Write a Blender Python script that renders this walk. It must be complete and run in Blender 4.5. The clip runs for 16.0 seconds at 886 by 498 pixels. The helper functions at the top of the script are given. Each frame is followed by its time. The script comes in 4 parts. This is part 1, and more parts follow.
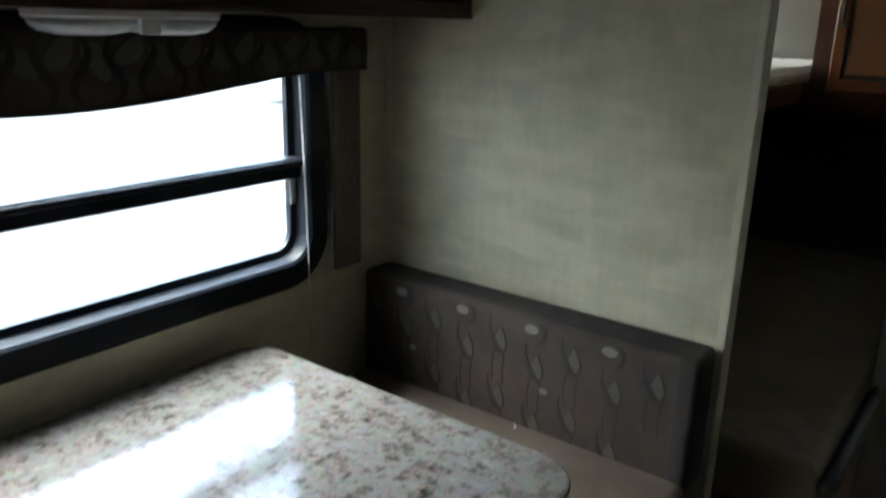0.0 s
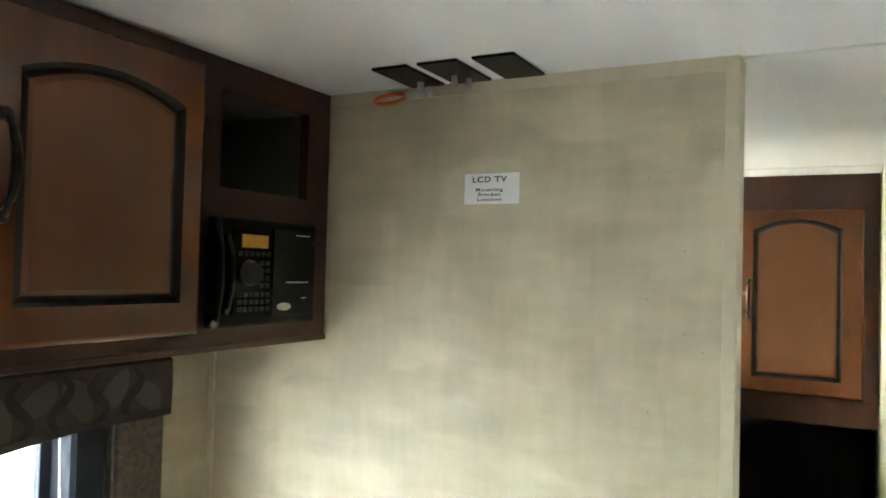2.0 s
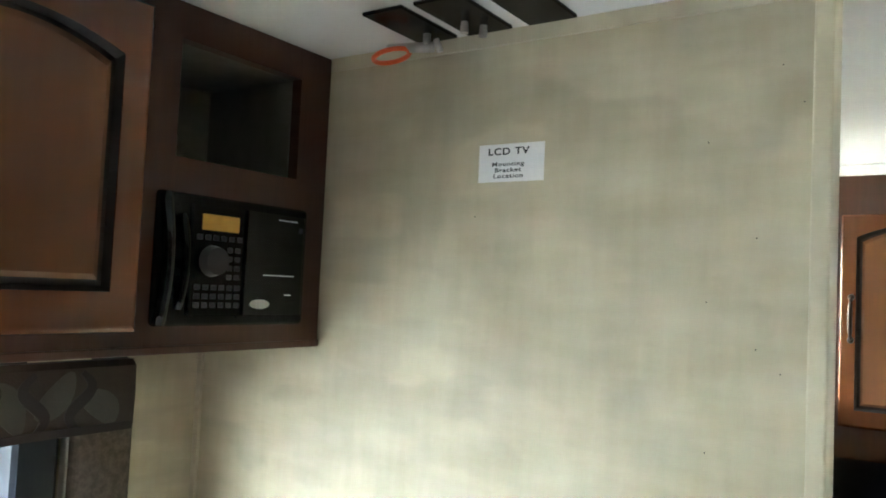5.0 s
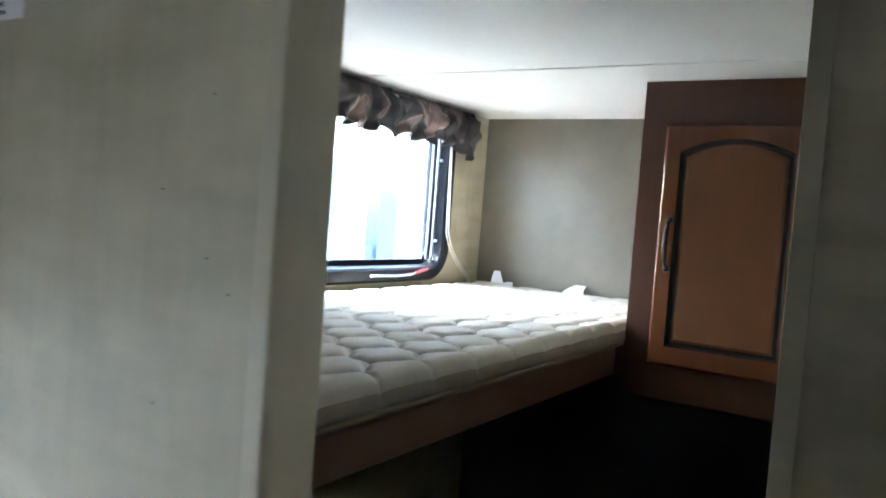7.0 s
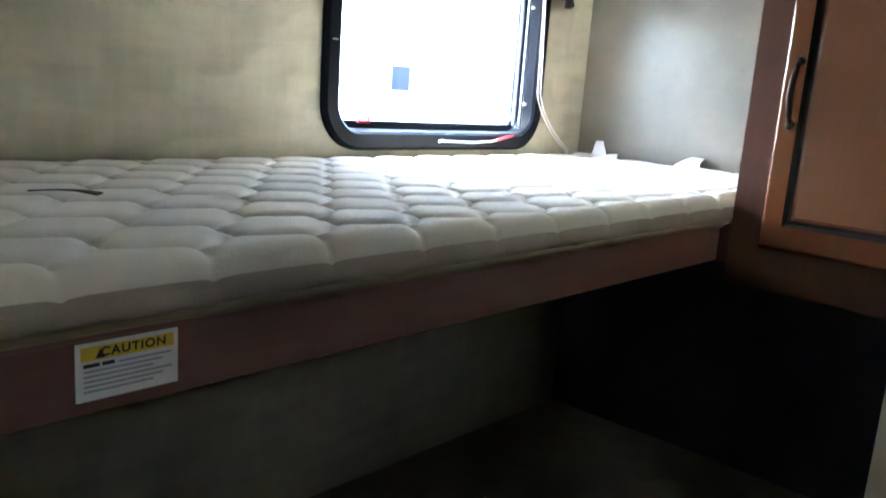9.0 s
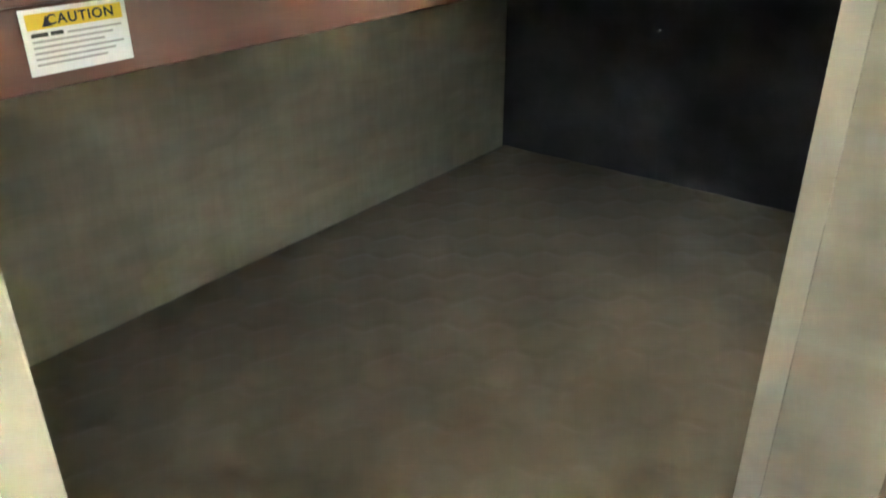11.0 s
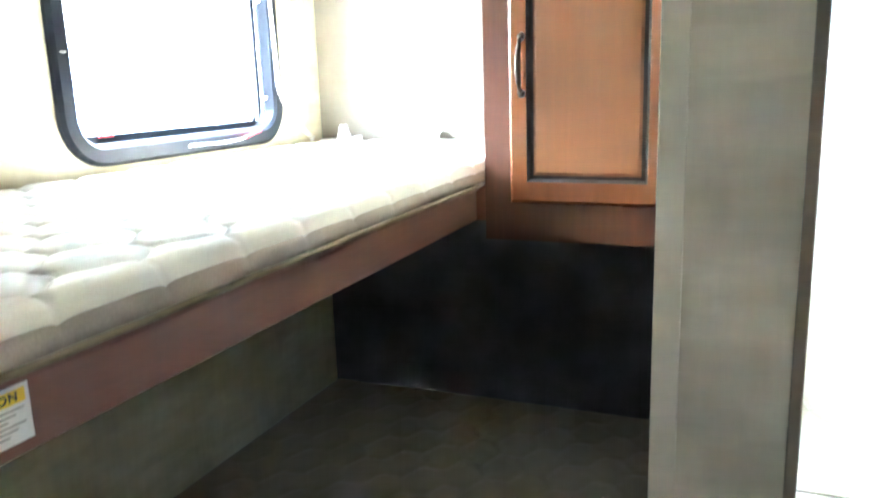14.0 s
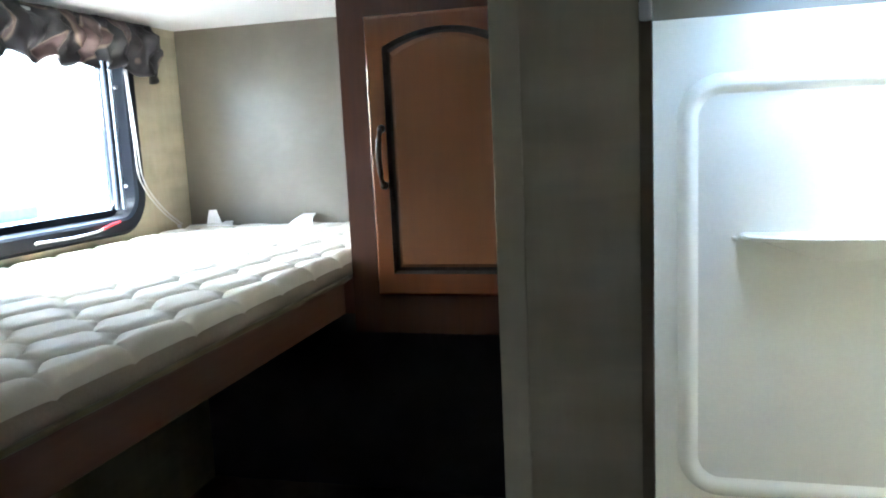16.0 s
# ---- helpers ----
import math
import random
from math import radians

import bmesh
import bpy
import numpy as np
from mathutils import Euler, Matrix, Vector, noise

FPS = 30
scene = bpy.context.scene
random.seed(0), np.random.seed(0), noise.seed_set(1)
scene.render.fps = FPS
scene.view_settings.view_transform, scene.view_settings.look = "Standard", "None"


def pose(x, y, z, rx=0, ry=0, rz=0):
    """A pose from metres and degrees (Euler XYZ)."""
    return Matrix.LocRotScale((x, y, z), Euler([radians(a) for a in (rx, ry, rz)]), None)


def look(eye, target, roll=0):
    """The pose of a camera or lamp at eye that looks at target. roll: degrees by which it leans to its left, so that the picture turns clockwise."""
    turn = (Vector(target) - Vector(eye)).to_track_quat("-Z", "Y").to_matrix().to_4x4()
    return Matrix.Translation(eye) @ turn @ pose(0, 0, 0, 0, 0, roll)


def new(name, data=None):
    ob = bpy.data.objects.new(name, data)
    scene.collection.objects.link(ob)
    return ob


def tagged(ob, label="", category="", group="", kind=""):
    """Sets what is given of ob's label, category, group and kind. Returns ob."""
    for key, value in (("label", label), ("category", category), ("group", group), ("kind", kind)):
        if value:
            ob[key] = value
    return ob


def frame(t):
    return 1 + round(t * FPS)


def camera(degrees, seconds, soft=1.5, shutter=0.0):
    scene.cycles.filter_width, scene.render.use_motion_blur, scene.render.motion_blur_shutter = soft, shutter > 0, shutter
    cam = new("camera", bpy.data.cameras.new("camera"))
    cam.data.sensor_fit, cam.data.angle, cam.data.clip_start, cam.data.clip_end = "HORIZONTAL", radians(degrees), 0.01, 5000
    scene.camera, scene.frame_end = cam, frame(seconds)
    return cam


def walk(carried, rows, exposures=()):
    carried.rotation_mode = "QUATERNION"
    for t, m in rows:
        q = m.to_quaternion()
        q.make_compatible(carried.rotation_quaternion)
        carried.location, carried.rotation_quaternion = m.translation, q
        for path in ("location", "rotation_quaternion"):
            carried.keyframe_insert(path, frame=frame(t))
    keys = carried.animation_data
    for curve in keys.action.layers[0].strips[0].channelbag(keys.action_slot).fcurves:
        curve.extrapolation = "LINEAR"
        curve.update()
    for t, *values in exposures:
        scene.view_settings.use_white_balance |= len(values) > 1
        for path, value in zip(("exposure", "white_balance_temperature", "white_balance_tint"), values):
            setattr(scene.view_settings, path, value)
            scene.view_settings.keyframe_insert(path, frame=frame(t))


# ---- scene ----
PATH = [
    (0, (1.37, -1.563, 1.526), (0.217, -0.031, 0.957), 1.4),
    (0.5, (1.244, -1.529, 1.592), (0.268, 0.186, 1.267), 1.5),
    (1, (1.167, -1.389, 1.649), (0.262, 0.391, 1.54), 1.8),
    (1.5, (1.116, -1.24, 1.672), (0.22, 0.548, 1.683), 1.9),
    (2, (1.077, -1.106, 1.658), (0.145, 0.663, 1.711), 1.5),
    (2.5, (1.091, -0.948, 1.676), (0.002, 0.729, 1.726), 2.2),
    (3, (1.067, -0.886, 1.683), (-0.074, 0.754, 1.768), 2.3),
    (3.2, (1.036, -0.888, 1.679), (-0.073, 0.772, 1.795), 2.1),
    (5.5, (1.079, -0.8, 1.616), (-0.048, 0.85, 1.703), 2.7),
    (6, (1.196, -0.697, 1.609), (0.08, 0.963, 1.621), 2.4),
    (6.5, (1.307, -0.569, 1.603), (0.185, 1.086, 1.584), 3.3),
    (7, (1.307, -0.372, 1.619), (0.244, 1.32, 1.533), 4.4),
    (7.5, (1.305, -0.192, 1.605), (0.178, 1.455, 1.47), 5.4),
    (8, (1.301, -0.061, 1.598), (0.016, 1.458, 1.391), 4.7),
    (10.5, (1.312, -0.028, 1.451), (0.036, 1.329, 0.726), 0.5),
    (10.8, (1.316, -0.057, 1.438), (0.15, 1.349, 0.622), 0.4),
    (11, (1.31, -0.077, 1.436), (0.217, 1.34, 0.544), -0.2),
    (11.5, (1.299, -0.146, 1.444), (0.348, 1.294, 0.433), -2.3),
    (12, (1.286, -0.171, 1.4), (0.413, 1.264, 0.314), -3.8),
    (12.5, (1.295, -0.184, 1.391), (0.435, 1.263, 0.311), -5.3),
    (13.0, (1.267, -0.164, 1.4), (0.42, 1.399, 0.486), -5.0),
    (13.3, (1.251, -0.133, 1.446), (0.418, 1.513, 0.673), -3.6),
    (13.5, (1.26, -0.138, 1.477), (0.436, 1.562, 0.819), -3.3),
    (14, (1.257, -0.139, 1.57), (0.507, 1.665, 1.143), -1.8),
    (14.5, (1.244, -0.15, 1.609), (0.591, 1.719, 1.33), -0.8),
    (15, (1.255, -0.102, 1.611), (0.644, 1.785, 1.356), -1.0),
    (15.5, (1.276, -0.104, 1.619), (0.71, 1.794, 1.343), -1.8),
    (16, (1.307, -0.066, 1.63), (0.793, 1.845, 1.339), -2.7),
]
cam = camera(59.8, 16.0, soft=1.8, shutter=0.3)
EXPOSURES = [
    (0.0, 3.9, 5800, -4), (0.5, 3.5, 6000, -8), (1.0, 4.5, 6200, -7), (1.5, 5.8, 6400, -3), (2.0, 6.3, 6350, -3), (3.0, 6.4, 6300, -3), (5.5, 6.6, 5850, -3), (6.0, 6.1, 5800, -1), (6.5, 5.75, 5650, 0),
    (7.0, 5.1, 5450, 1), (7.5, 4.35, 5250, 3), (8.0, 3.95, 5200, 5), (10.5, 8.6, 5750, -2), (11.5, 8.25, 6150, -6), (12.0, 7.85, 6150, -11), (13.0, 8.2, 5750, -8), (13.5, 8.25, 5150, -4), (14.0, 7.8, 5400, 0), (14.5, 7.05, 5200, -1), (15.5, 5.55, 5350, 0), (16.0, 5.35, 5400, 0)]
walk(cam, [(t, look(eye, aim, roll)) for t, eye, aim, roll in PATH], EXPOSURES)

# ---- world and sun: bright overcast sky outside ----
world = bpy.data.worlds.new("overcast_sky")
scene.world = world
world.use_nodes = True
wt = world.node_tree
sky = wt.nodes.new("ShaderNodeTexSky")
sky.sky_type, sky.sun_disc = "NISHITA", False
sky.sun_elevation, sky.sun_rotation = radians(53), radians(258)
sky.air_density, sky.dust_density, sky.ozone_density = 1.0, 4.0, 1.0
wt.links.new(sky.outputs[0], wt.nodes["Background"].inputs[0])
wt.nodes["Background"].inputs[1].default_value = 0.15
sun = new("sun", bpy.data.lights.new("sun", "SUN"))
sun.data.energy, sun.data.angle, sun.data.color = 0.5, radians(48), (1.0, 0.98, 0.96)
sun.matrix_world = look((-5.89, -1.25, 7.99), (0, 0, 0))

# ---- materials ----
def material(name, colour, rough=0.6, metal=0.0, second=None, scale=(8, 8, 8), mix=0.5, fine=60.0, bump=0.0, coat=0.0, sheen=0.0, spec=0.5, fine_scale=(1, 1, 1), blotch=0.0, blotch_scale=3.0):
    """A surface of two tones: broad cloudy change, a finer grain and a little relief."""
    m = bpy.data.materials.new(name)
    m.use_nodes = True
    nt = m.node_tree
    p = nt.nodes["Principled BSDF"]
    p.inputs["Roughness"].default_value, p.inputs["Metallic"].default_value = rough, metal
    p.inputs["Coat Weight"].default_value, p.inputs["Sheen Weight"].default_value = coat, sheen
    p.inputs["Specular IOR Level"].default_value = spec
    second = second or tuple(c * 0.8 for c in colour)
    tc = nt.nodes.new("ShaderNodeTexCoord")

    def noise_at(sc, size, detail):
        mp = nt.nodes.new("ShaderNodeMapping")
        mp.inputs["Scale"].default_value = sc
        nt.links.new(tc.outputs["Object"], mp.inputs[0])
        n = nt.nodes.new("ShaderNodeTexNoise")
        n.inputs["Scale"].default_value, n.inputs["Detail"].default_value = size, detail
        nt.links.new(mp.outputs[0], n.inputs["Vector"])
        return n
    a = noise_at(scale, 1.0, 5)
    b = noise_at(fine_scale, fine, 3)
    add = nt.nodes.new("ShaderNodeMath")
    add.operation = "MULTIPLY_ADD"
    nt.links.new(b.outputs[0], add.inputs[0])
    add.inputs[1].default_value = 0.45
    nt.links.new(a.outputs[0], add.inputs[2])
    ramp = nt.nodes.new("ShaderNodeMapRange")
    ramp.inputs[1].default_value, ramp.inputs[2].default_value = 0.72 - 0.3 * mix, 0.72 + 0.3 * mix
    nt.links.new(add.outputs[0], ramp.inputs[0])
    cm = nt.nodes.new("ShaderNodeMix")
    cm.data_type = "RGBA"
    cm.inputs[6].default_value, cm.inputs[7].default_value = (*colour, 1), (*second, 1)
    nt.links.new(ramp.outputs[0], cm.inputs[0])
    last = cm.outputs[2]
    if blotch:
        c = noise_at((1, 1, 1), blotch_scale, 4)
        rr = nt.nodes.new("ShaderNodeMapRange")
        rr.inputs[1].default_value, rr.inputs[2].default_value = 0.35, 0.7
        rr.inputs[3].default_value, rr.inputs[4].default_value = 1.0 - blotch, 1.0
        nt.links.new(c.outputs[0], rr.inputs[0])
        mu = nt.nodes.new("ShaderNodeMix")
        mu.data_type, mu.blend_type = "RGBA", "MULTIPLY"
        mu.inputs[0].default_value = 1.0
        nt.links.new(last, mu.inputs[6])
        nt.links.new(rr.outputs[0], mu.inputs[7])
        last = mu.outputs[2]
    nt.links.new(last, p.inputs["Base Color"])
    if bump:
        bp = nt.nodes.new("ShaderNodeBump")
        bp.inputs["Strength"].default_value, bp.inputs["Distance"].default_value = bump, 0.002
        nt.links.new(b.outputs[0], bp.inputs["Height"])
        nt.links.new(bp.outputs[0], p.inputs["Normal"])
    return m


def with_patches(m, size, low):
    """Adds faint overlapping rectangular brush patches, each a little darker or lighter."""
    nt = m.node_tree
    p = nt.nodes["Principled BSDF"]
    link = p.inputs["Base Color"].links[0]
    last = link.from_socket
    tc = nt.nodes.new("ShaderNodeTexCoord")
    for k, (sc, lo) in enumerate((((size, size, size * 1.9), low), ((size * 1.7, size * 1.7, size * 0.55), 0.5 + 0.5 * low))):
        mp = nt.nodes.new("ShaderNodeMapping")
        mp.inputs["Scale"].default_value = sc
        mp.inputs["Location"].default_value = (3.1 * k, 1.7 * k, 0.4 * k)
        nt.links.new(tc.outputs["Object"], mp.inputs[0])
        v = nt.nodes.new("ShaderNodeTexVoronoi")
        v.feature, v.distance = "SMOOTH_F1", "CHEBYCHEV"
        v.inputs["Scale"].default_value, v.inputs["Smoothness"].default_value, v.inputs["Randomness"].default_value = 1.0, 0.25, 0.8
        nt.links.new(mp.outputs[0], v.inputs["Vector"])
        rr = nt.nodes.new("ShaderNodeMapRange")
        rr.inputs[1].default_value, rr.inputs[2].default_value = 0.1, 0.9
        rr.inputs[3].default_value, rr.inputs[4].default_value = lo, 1.0
        sep = nt.nodes.new("ShaderNodeSeparateColor")
        nt.links.new(v.outputs["Color"], sep.inputs[0])
        nt.links.new(sep.outputs[0], rr.inputs[0])
        mu = nt.nodes.new("ShaderNodeMix")
        mu.data_type, mu.blend_type = "RGBA", "MULTIPLY"
        mu.inputs[0].default_value = 1.0
        nt.links.new(last, mu.inputs[6])
        nt.links.new(rr.outputs[0], mu.inputs[7])
        last = mu.outputs[2]
    nt.links.new(last, p.inputs["Base Color"])
    return m


WALLPAPER = material("linen_wallpaper", (0.64, 0.585, 0.425), 0.55, second=(0.52, 0.465, 0.315), scale=(6, 6, 24), fine=1.0, fine_scale=(52, 52, 9), bump=0.10, mix=0.8, blotch=0.12, blotch_scale=9)
with_patches(WALLPAPER, 8.0, 0.86)
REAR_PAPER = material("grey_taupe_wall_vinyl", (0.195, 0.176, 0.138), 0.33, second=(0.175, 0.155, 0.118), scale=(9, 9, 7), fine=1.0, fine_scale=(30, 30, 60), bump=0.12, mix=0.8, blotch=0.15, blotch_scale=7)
WALL_TRIM = material("wallpaper_trim", (0.57, 0.525, 0.39), 0.5, second=(0.50, 0.455, 0.33), scale=(20, 20, 4), mix=0.8, bump=0.05)
CEILING = material("ceiling_panel", (0.74, 0.74, 0.73), 0.6, second=(0.68, 0.68, 0.68), scale=(2, 2, 2), fine=160, bump=0.10, mix=0.9)
CHERRY = material("cherry_stained_wood", (0.156, 0.053, 0.018), 0.26, second=(0.096, 0.031, 0.011), scale=(9, 9, 2), fine=1.0, fine_scale=(80, 80, 5), bump=0.04, coat=0.6, mix=1.2)
CHERRY_PANEL = material("cherry_panel", (0.176, 0.069, 0.023), 0.40, second=(0.117, 0.043, 0.014), scale=(7, 7, 3), fine=1.0, fine_scale=(70, 70, 4), bump=0.04, coat=0.12, mix=1.3)
CHERRY_DARK = material("cherry_face_frame", (0.088, 0.029, 0.013), 0.40, second=(0.053, 0.017, 0.008), scale=(6, 6, 2), fine=1.0, fine_scale=(120, 120, 9), bump=0.05, coat=0.1, mix=0.8)
GROOVE = material("dark_glazed_groove", (0.018, 0.009, 0.006), 0.6, second=(0.012, 0.006, 0.004))
FASCIA = material("red_brown_bunk_board", (0.165, 0.066, 0.045), 0.42, second=(0.115, 0.042, 0.029), scale=(6, 1.2, 6), fine=1.0, fine_scale=(120, 8, 120), bump=0.04, coat=0.1, mix=0.8)
BRONZE = material("dark_bronze", (0.03, 0.022, 0.018), 0.35, 0.8, second=(0.05, 0.035, 0.025))
BLACK = material("black_moulded_plastic", (0.007, 0.009, 0.014), 0.40, second=(0.010, 0.012, 0.018), fine=300, bump=0.03, spec=0.14)
GLOSS_BLACK = material("gloss_black_plastic", (0.004, 0.004, 0.004), 0.06, second=(0.006, 0.006, 0.006), spec=0.4)
SATIN_BLACK = material("satin_black_plastic", (0.005, 0.005, 0.005), 0.22, second=(0.008, 0.007, 0.007), spec=0.2)
BUTTON = material("dark_grey_button", (0.024, 0.023, 0.022), 0.4, second=(0.016, 0.016, 0.016), spec=0.3)
DISPLAY = material("amber_display", (0.62, 0.34, 0.06), 0.25, second=(0.5, 0.26, 0.04), spec=0.6)
CHROME = material("brushed_metal", (0.62, 0.60, 0.57), 0.28, 1.0, second=(0.5, 0.48, 0.45))
WHITE_PRINT = material("pale_print", (0.55, 0.55, 0.53), 0.5, second=(0.5, 0.5, 0.48))
PAPER = material("white_label_paper", (0.82, 0.82, 0.82), 0.55, second=(0.76, 0.76, 0.77), fine=200)
INK = material("black_ink", (0.02, 0.02, 0.022), 0.6)
GREY_INK = material("grey_ink", (0.42, 0.42, 0.42), 0.6)
YELLOW = material("yellow_ink", (0.80, 0.62, 0.03), 0.5, second=(0.74, 0.56, 0.02))
ORANGE = material("orange_plastic", (0.75, 0.12, 0.02), 0.4, second=(0.65, 0.09, 0.015))
RED = material("red_plastic", (0.55, 0.02, 0.03), 0.35)
WHITE_PLASTIC = material("white_plastic", (0.78, 0.78, 0.76), 0.35, second=(0.72, 0.72, 0.70))
CORD = material("white_cord", (0.70, 0.69, 0.66), 0.6, second=(0.62, 0.61, 0.58), fine=400)
LENS = material("frosted_lens", (0.72, 0.73, 0.74), 0.25, second=(0.62, 0.63, 0.65), scale=(40, 40, 40))
LENS.node_tree.nodes["Principled BSDF"].inputs["Transmission Weight"].default_value = 0.25
MATTRESS = material("quilted_mattress_ticking", (0.68, 0.625, 0.54), 0.85, second=(0.60, 0.55, 0.47), scale=(10, 10, 10), fine=420, bump=0.25, sheen=0.2, mix=0.9)
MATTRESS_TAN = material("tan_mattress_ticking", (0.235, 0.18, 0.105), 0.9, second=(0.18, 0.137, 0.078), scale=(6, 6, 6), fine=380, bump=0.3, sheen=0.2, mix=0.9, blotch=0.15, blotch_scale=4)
# same ticking as the top; the side's shade is put into this darker colour
MATTRESS_SIDE_SHADED = material("shaded_mattress_border", (0.38, 0.315, 0.25), 0.85, second=(0.31, 0.255, 0.20), scale=(8, 8, 8), fine=320, bump=0.2)
FABRIC = material("brown_upholstery", (0.060, 0.042, 0.031), 0.7, second=(0.042, 0.029, 0.022), scale=(14, 14, 14), fine=500, bump=0.3, sheen=0.06, spec=0.3)
FABRIC_PLAIN = material("plain_brown_upholstery", (0.036, 0.028, 0.023), 0.8, second=(0.027, 0.021, 0.017), scale=(14, 14, 14), fine=500, bump=0.3, sheen=0.05, spec=0.3)
FABRIC_SEAT = material("tan_vinyl_seat", (0.13, 0.100, 0.078), 0.55, second=(0.10, 0.077, 0.060), scale=(10, 10, 10), fine=300, bump=0.2)
FABRIC_LEAF = material("grey_leaf_weave", (0.082, 0.074, 0.060), 0.8, second=(0.064, 0.057, 0.046), fine=500, bump=0.2)
FABRIC_PALE = material("pale_oval_weave", (0.19, 0.175, 0.15), 0.8, second=(0.155, 0.14, 0.12), fine=500, bump=0.2)
FABRIC_DARK = material("dark_stem_weave", (0.016, 0.012, 0.010), 0.8, second=(0.024, 0.018, 0.014), fine=500, bump=0.2)
WEAVE = material("woven_brown_panel", (0.12, 0.095, 0.07), 0.85, second=(0.07, 0.054, 0.04), scale=(1, 90, 90), fine=260, bump=0.4)
TUB = material("white_acrylic", (0.82, 0.79, 0.68), 0.25, second=(0.78, 0.75, 0.64), scale=(2, 2, 2), fine=90, bump=0.02, coat=0.2)
TUB_CREAM = material("cream_acrylic", (0.66, 0.64, 0.50), 0.35, second=(0.60, 0.58, 0.45), scale=(3, 3, 3))
DARK_PANEL = material("dark_rear_finish", (0.085, 0.085, 0.090), 0.9, second=(0.062, 0.062, 0.066), scale=(12, 12, 12), fine=260, bump=0.3)
GREY_LINER = material("grey_niche_liner", (0.20, 0.195, 0.16), 0.6, second=(0.14, 0.137, 0.112), scale=(20, 20, 3), mix=0.9)
# pale jamb, browned so that its shade sits in the colour
JAMB_SHADED = material("shaded_door_jamb", (0.21, 0.17, 0.12), 0.5, second=(0.16, 0.13, 0.09), scale=(20, 20, 3), mix=0.8)
TUB_SHADE = material("painted_tub_shade", (0.055, 0.045, 0.034), 0.5, second=(0.04, 0.032, 0.025))
RUBBER = material("black_edge_binding", (0.020, 0.019, 0.017), 0.7, second=(0.03, 0.028, 0.024), fine=200, bump=0.2)
FLOOR = material("grey_blue_vinyl", (0.34, 0.34, 0.37), 0.4, second=(0.24, 0.245, 0.28), scale=(7, 7, 7), fine=40, bump=0.05, mix=0.8, blotch=0.25, blotch_scale=6)
ALUMINIUM = material("window_track_aluminium", (0.42, 0.45, 0.50), 0.35, 0.7, second=(0.36, 0.39, 0.44))
GROUND = material("gravel_ground", (0.13, 0.125, 0.115), 0.9, second=(0.095, 0.09, 0.083), scale=(0.4, 0.4, 0.4), fine=12, bump=0.3)
TRAILER = material("white_trailer_skin", (0.78, 0.78, 0.76), 0.4, second=(0.70, 0.70, 0.70), scale=(0.6, 0.6, 3))
TINT = material("tinted_trailer_glass", (0.03, 0.035, 0.045), 0.1, second=(0.04, 0.045, 0.055))
CAR_PAINT = material("silver_blue_paint", (0.16, 0.19, 0.26), 0.3, 0.3, second=(0.13, 0.16, 0.22), coat=0.6)


def granite():
    m = bpy.data.materials.new("granite_laminate")
    m.use_nodes = True
    nt = m.node_tree
    p = nt.nodes["Principled BSDF"]
    p.inputs["Roughness"].default_value = 0.12
    p.inputs["Specular IOR Level"].default_value = 0.6
    tc = nt.nodes.new("ShaderNodeTexCoord")
    n1 = nt.nodes.new("ShaderNodeTexNoise")
    n1.inputs["Scale"].default_value, n1.inputs["Detail"].default_value, n1.inputs["Roughness"].default_value = 38, 6, 0.7
    n2 = nt.nodes.new("ShaderNodeTexVoronoi")
    n2.inputs["Scale"].default_value = 85
    nt.links.new(tc.outputs["Object"], n1.inputs["Vector"])
    nt.links.new(tc.outputs["Object"], n2.inputs["Vector"])
    r1 = nt.nodes.new("ShaderNodeValToRGB")
    e = r1.color_ramp.elements
    e[0].position, e[0].color = 0.30, (0.022, 0.020, 0.022, 1)
    e[1].position, e[1].color = 0.74, (0.29, 0.255, 0.23, 1)
    for pos, col in ((0.42, (0.10, 0.075, 0.06, 1)), (0.50, (0.19, 0.155, 0.13, 1)), (0.58, (0.165, 0.165, 0.17, 1)), (0.64, (0.21, 0.185, 0.165, 1))):
        k = e.new(pos)
        k.color = col
    nt.links.new(n1.outputs[0], r1.inputs[0])
    mx = nt.nodes.new("ShaderNodeMix")
    mx.data_type, mx.blend_type = "RGBA", "OVERLAY"
    mx.inputs[0].default_value = 0.2
    nt.links.new(r1.outputs[0], mx.inputs[6])
    nt.links.new(n2.outputs["Color"], mx.inputs[7])
    hs = nt.nodes.new("ShaderNodeHueSaturation")
    hs.inputs["Saturation"].default_value = 0.5
    nt.links.new(mx.outputs[2], hs.inputs["Color"])
    nt.links.new(hs.outputs[0], p.inputs["Base Color"])
    return m


